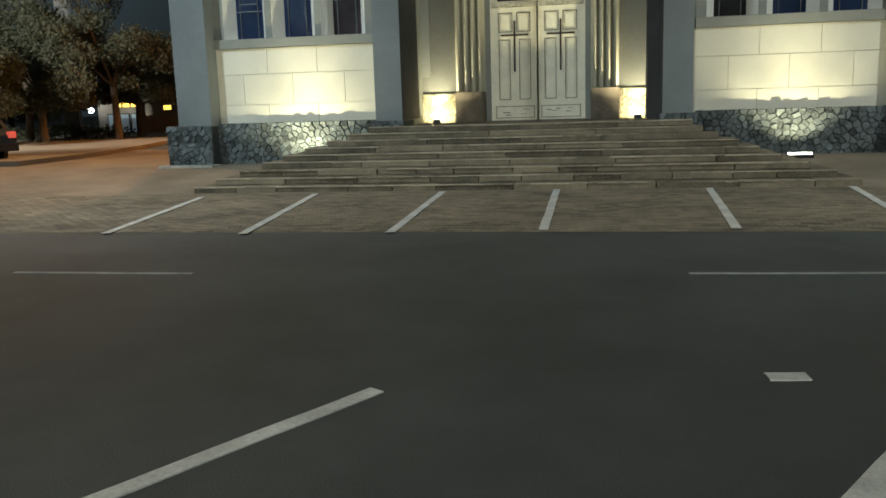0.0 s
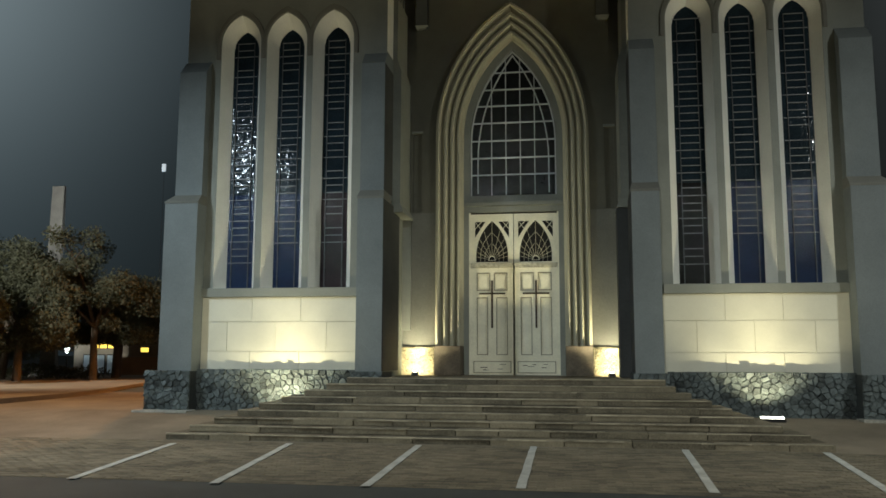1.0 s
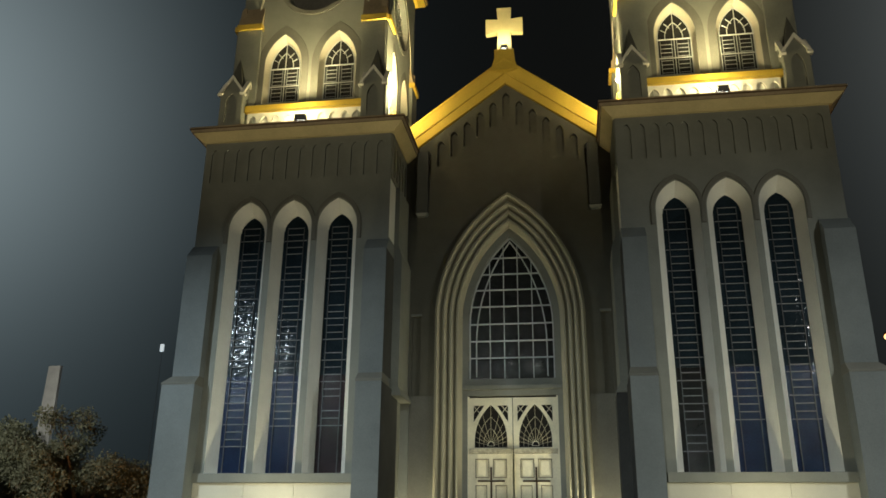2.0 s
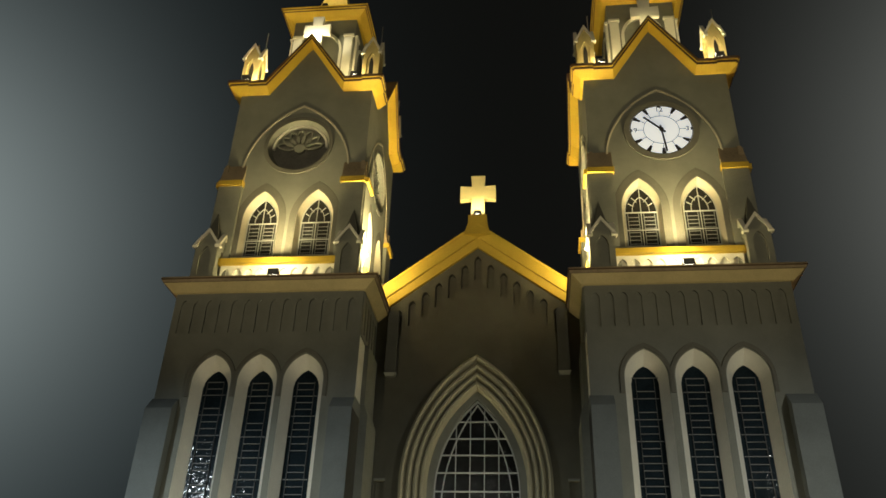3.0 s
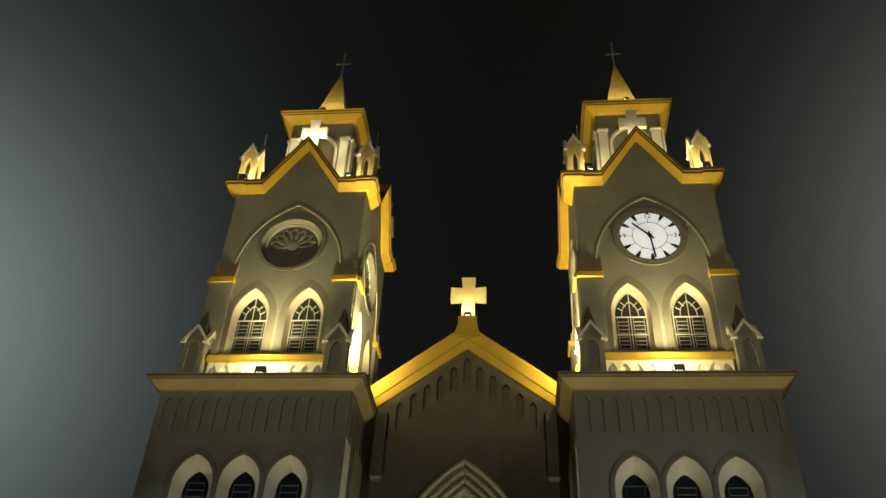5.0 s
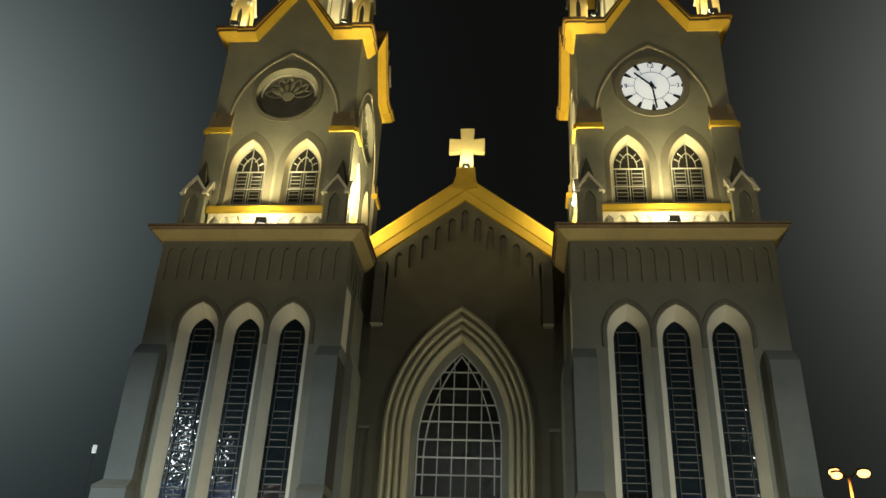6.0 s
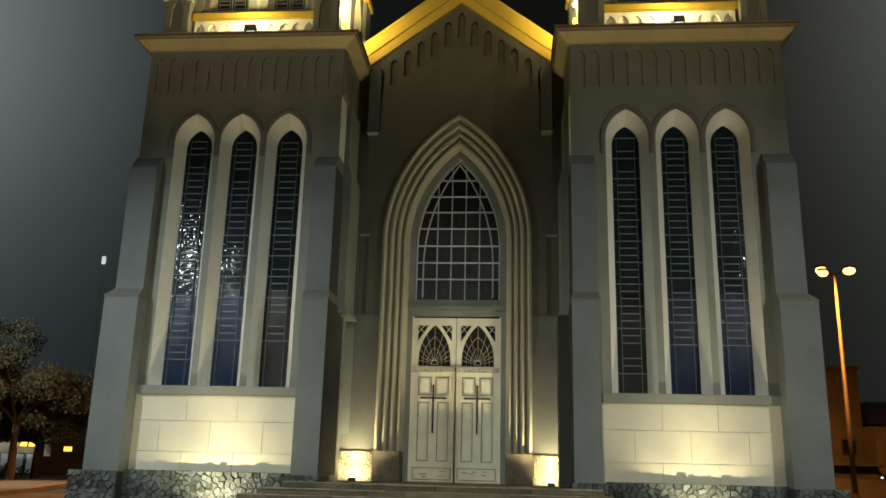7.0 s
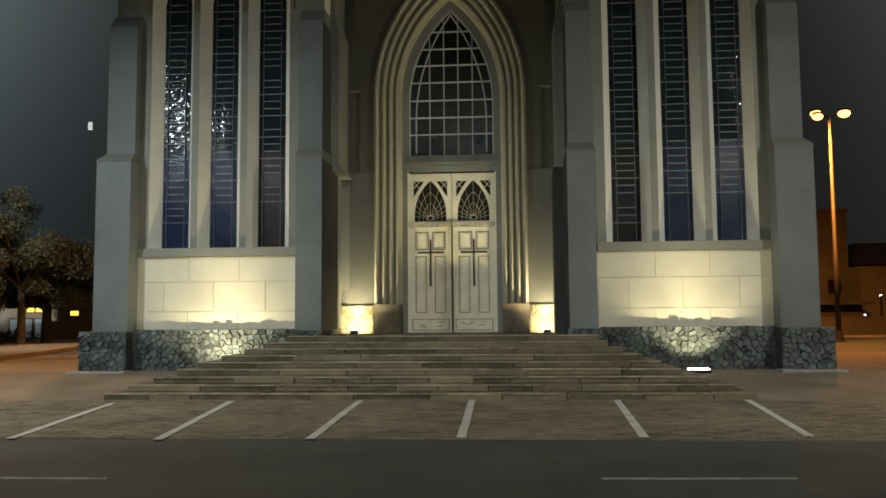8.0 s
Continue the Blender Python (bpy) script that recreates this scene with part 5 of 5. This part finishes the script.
part("pane", boxm(1.23, 1.77, -0.06, -0.045, 1.48, 1.77), WINDOW_LIT, w)
wl_ = boxm(-26.6, -19.2, 26.6, 26.85, 0.25, 1.45)
tagged(part("boundary_wall", wl_, ORANGEWALL, None), "low rendered wall under orange street light", "wall", kind="structure")


def post_lamp(at, hgt, r, mat, label):
    d = thing("post_lamp", at, label, "lamp", group="far lamps")
    bm = bmesh.new()
    rod(bm, (0, 0, -0.05), (0, 0, hgt), 0.05, 7, 0.035)
    part("post", bm, IRON, d)
    bm = bmesh.new()
    bmesh.ops.create_uvsphere(bm, u_segments=14, v_segments=8, radius=r, matrix=Matrix.Translation((0, 0, hgt + r * 0.8)))
    part("globe", bm, mat, d, "lit white lamp globe", smooth=True)


post_lamp((-31.6, 29.2, 0.3), 1.45, 0.19, GLOBE, "short post with a bright white globe")
post_lamp((23.75, 30.0, 0.3), 2.25, 0.055, SMALL_GLOBE, "distant post lamp with a small white globe")
post_lamp((24.25, 31.0, 0.3), 2.30, 0.05, SMALL_GLOBE, "distant post lamp with a small white globe")
post_lamp((22.0, 28.0, 0.3), 1.1, 0.06, SMALL_GLOBE, "distant post lamp with a small white globe")


# mast added to hold up a small white light of unknown source
def light_mast(at, hgt, w, tall):
    d = thing("light_mast", at, "small far white light on an added slender mast", "mast", group="")
    bm = bmesh.new()
    rod(bm, (0, 0, 0), (0, 0, hgt), 0.03, 6, 0.012)
    part("pole", bm, IRON, d)
    part("lamp_head", boxm(-w / 2, w / 2, -0.14, 0.0, hgt - tall / 2, hgt + tall / 2, bevel=0.03), MASTLIGHT, d, "small pale light of unknown source")


MASTLIGHT = glowing("pale_mast_light", (0.75, 0.82, 0.88), 0.55)
light_mast((-31.05, 40.0, 0.3), 16.35, 0.30, 0.62)


# parked car on the side street
def parked_car(at, turn):
    c = thing("parked_car", at, "dark parked hatchback seen from its rear corner", "car", turn=turn)
    prof = [(-2.0, 0.35), (-1.95, 0.80), (-1.75, 0.95), (-1.35, 1.38), (-0.2, 1.46), (0.5, 1.38), (1.05, 0.98), (1.85, 0.85), (2.02, 0.60), (2.0, 0.32)]
    bm = bmesh.new()
    prism(bm, prof, -0.82, 0.82)
    bmesh.ops.remove_doubles(bm, verts=bm.verts, dist=1e-4)
    part("body", bm, CARPAINT, c, "dark painted body")
    for s in (-1, 1):
        part("side_window", prismm([(-1.35, 0.98), (-1.15, 1.30), (-0.2, 1.36), (0.42, 1.29), (0.85, 0.98)], s * 0.825 - 0.01, s * 0.825 + 0.01), GLASS_DARK, c)
        part("tail_light", boxm(-2.02, -1.90, s * 0.66 - 0.12, s * 0.66 + 0.12, 0.72, 0.90, bevel=0.02), TAIL, c, "red tail light")
        for x in (-1.25, 1.3):
            bm = bmesh.new()
            rod(bm, (x, s * 0.70, 0.31), (x, s * 0.86, 0.31), 0.31, 20)
            wh = part("wheel", bm, RUBBER, c)
            bm = bmesh.new()
            rod(bm, (x, s * 0.80, 0.31), (x, s * 0.872, 0.31), 0.20, 16)
            part("rim", bm, CHROME, wh)
    part("rear_window", boxm(-0.02, 0.02, -0.62, 0.62, -0.22, 0.22), GLASS_DARK, c, "", pose(-1.57, 0, 1.17, 0, 44))
    part("bumper", boxm(-2.06, -1.90, -0.80, 0.80, 0.35, 0.55, bevel=0.03), RUBBER, c)


parked_car((-17.0, -0.4, 0.30), 172)

# ---------------------------------------------------------------- right street: lamp post, buildings, wall
d = thing("street_lamp", (15.9, 16.0, 0.3), "tall street lamp with three glowing sodium heads", "street lamp")
bm = bmesh.new()
rod(bm, (0, 0, 0), (0, 0, 4.0), 0.12, 12, 0.09)
rod(bm, (0, 0, 4.0), (0, 0, 10.0), 0.09, 12, 0.055)
part("pole", bm, LAMPPOST, d, "tapering painted pole", smooth=True)
bm = bmesh.new()
rod(bm, (0, 0, 0), (0, 0, 0.5), 0.22, 12, 0.15)
part("pole_base", bm, LAMPPOST, d)
for x, y, z, r in ((-0.42, 0.35, 10.32, 0.34), (-0.62, -0.35, 10.02, 0.30), (0.66, 0.0, 10.22, 0.36)):
    bm = bmesh.new()
    rod(bm, (0, 0, 9.9), (x * 0.75, y * 0.75, z + 0.06), 0.03, 6)
    arm = part("arm", bm, IRON, d)
    bm = bmesh.new()
    bmesh.ops.create_uvsphere(bm, u_segments=16, v_segments=8, radius=r * 0.82, matrix=pose(x, y, z + 0.08) @ Matrix.Diagonal((1, 0.6, 0.30, 1)))
    head = part("lamp_head", bm, IRON, d, "oval lamp head", smooth=True)
    bm = bmesh.new()
    bmesh.ops.create_uvsphere(bm, u_segments=16, v_segments=8, radius=r * 0.84, matrix=pose(x, y, z - 0.07) @ Matrix.Diagonal((0.9, 0.75, 0.62, 1)))
    part("lamp_glass", bm, SODIUM_LENS, head, "glowing sodium glass", smooth=True)

bl = thing("corner_building", (22.0, 31.0, 0.3), "plain brownish building with a stepped block", "building")
bm = bmesh.new()
box(bm, -3.0, 0.4, 0.0, 6.0, 0.0, 7.5)
part("tall_block", bm, BROWNWALL, bl, "plain brownish rendered block")
bm = bmesh.new()
box(bm, -6.0, 0.75, -0.8, 6.0, 0.0, 4.0)
part("low_block", bm, BROWNWALL, bl)
part("parapet", boxm(-3.1, 0.5, -0.1, 6.1, 7.5, 7.7, bevel=0.02), BROWNWALL, bl)
part("canopy", boxm(-6.2, 1.2, -1.6, -0.7, 1.75, 1.95, bevel=0.02), BROWNWALL, bl)
for x in (-2.2, -0.8):
    w = part("window", boxm(x - 0.4, x + 0.4, -0.85, -0.76, 2.4, 3.3), IRON, bl)
    part("pane", boxm(x - 0.34, x + 0.34, -0.86, -0.84, 2.46, 3.24), GLASS_DARK, w)
tagged(part("low_street_wall", boxm(16.9, 60, 24.0, 24.3, 0.25, 1.35), BROWNWALL, None), "low rendered wall along the far street edge", "wall", kind="structure")
tagged(part("far_kerb", boxm(16.5, 60, 22.6, 22.85, 0.25, 0.42), CONCRETE, None), "pale kerb along the far street edge", "kerb", kind="structure")
fh = thing("far_house", (31.0, 38.0, 0.3), "dark house far along the street", "house")
bm = bmesh.new()
box(bm, -6.0, 9.0, 0.0, 8.0, 0.0, 4.6)
part("wall", bm, HOUSEWALL, fh)
bm = bmesh.new()
frustum(bm, (-6.5, 9.5, -0.5, 8.5), 4.6, (-4.0, 7.0, 3.5, 4.5), 6.4)
part("roof", bm, ROOF, fh)
tree((27.5, 29.0, 0.3), 5.0, 2.2, 9)

for s in (-1, 1):
    for q in (-1, 1):
        floodlight((s * TX + (s * 2.02 if q == s else -s * 1.62), -1.80, 20.285), 25, 0.28 if q == s else 0.2, True, "small dark floodlight beside a pinnacle")
# fixture for the lamp added beside the pylon
floodlight((-24.5, 20.1, 0.44), 30, 0.34, True, "added ground floodlight aimed up at the pylon")


# ---------------------------------------------------------------- paving blocks of the parking strip
def paving_blocks(x0, x1, y0, y1, long, wide, seed):
    """Small blocks in running bond, each a little higher, lower or tilted."""
    rr = random.Random(seed)
    verts, faces = [], []
    row, y = 0, y0
    while y < y1 - 0.02:
        x = x0 - (long / 2 if row % 2 else 0.0)
        d = min(wide, y1 - y) - 0.008
        while x < x1:
            k = len(verts)
            z = 0.010 + rr.uniform(-0.003, 0.003) + 0.003 * math.sin(x * 1.3 + y * 0.7) * math.sin(y * 1.9)
            jx, jy = rr.uniform(-0.002, 0.002), rr.uniform(-0.002, 0.002)
            for (u, v) in ((0, 0), (long - 0.008, 0), (long - 0.008, d), (0, d)):
                verts.append((x + u + jx, y + v + jy, 0.001))
            for (u, v) in ((0.004, 0.004), (long - 0.012, 0.004), (long - 0.012, d - 0.004), (0.004, d - 0.004)):
                verts.append((x + u + jx, y + v + jy, z + rr.uniform(-0.0015, 0.0015)))
            faces.append((k + 4, k + 5, k + 6, k + 7))
            for a in range(4):
                b = (a + 1) % 4
                faces.append((k + a, k + b, k + 4 + b, k + 4 + a))
            x += long
        y += wide
        row += 1
    data = bpy.data.meshes.new("paving_blocks")
    data.from_pydata(verts, [], faces)
    return tagged(link_mesh("paving_blocks", data, PAVER, None), "worn brown paving blocks of the parking strip", "paving", kind="stuff")


paving_blocks(-15.0, 13.0, -11.02, -6.22, 0.22, 0.11, 12)
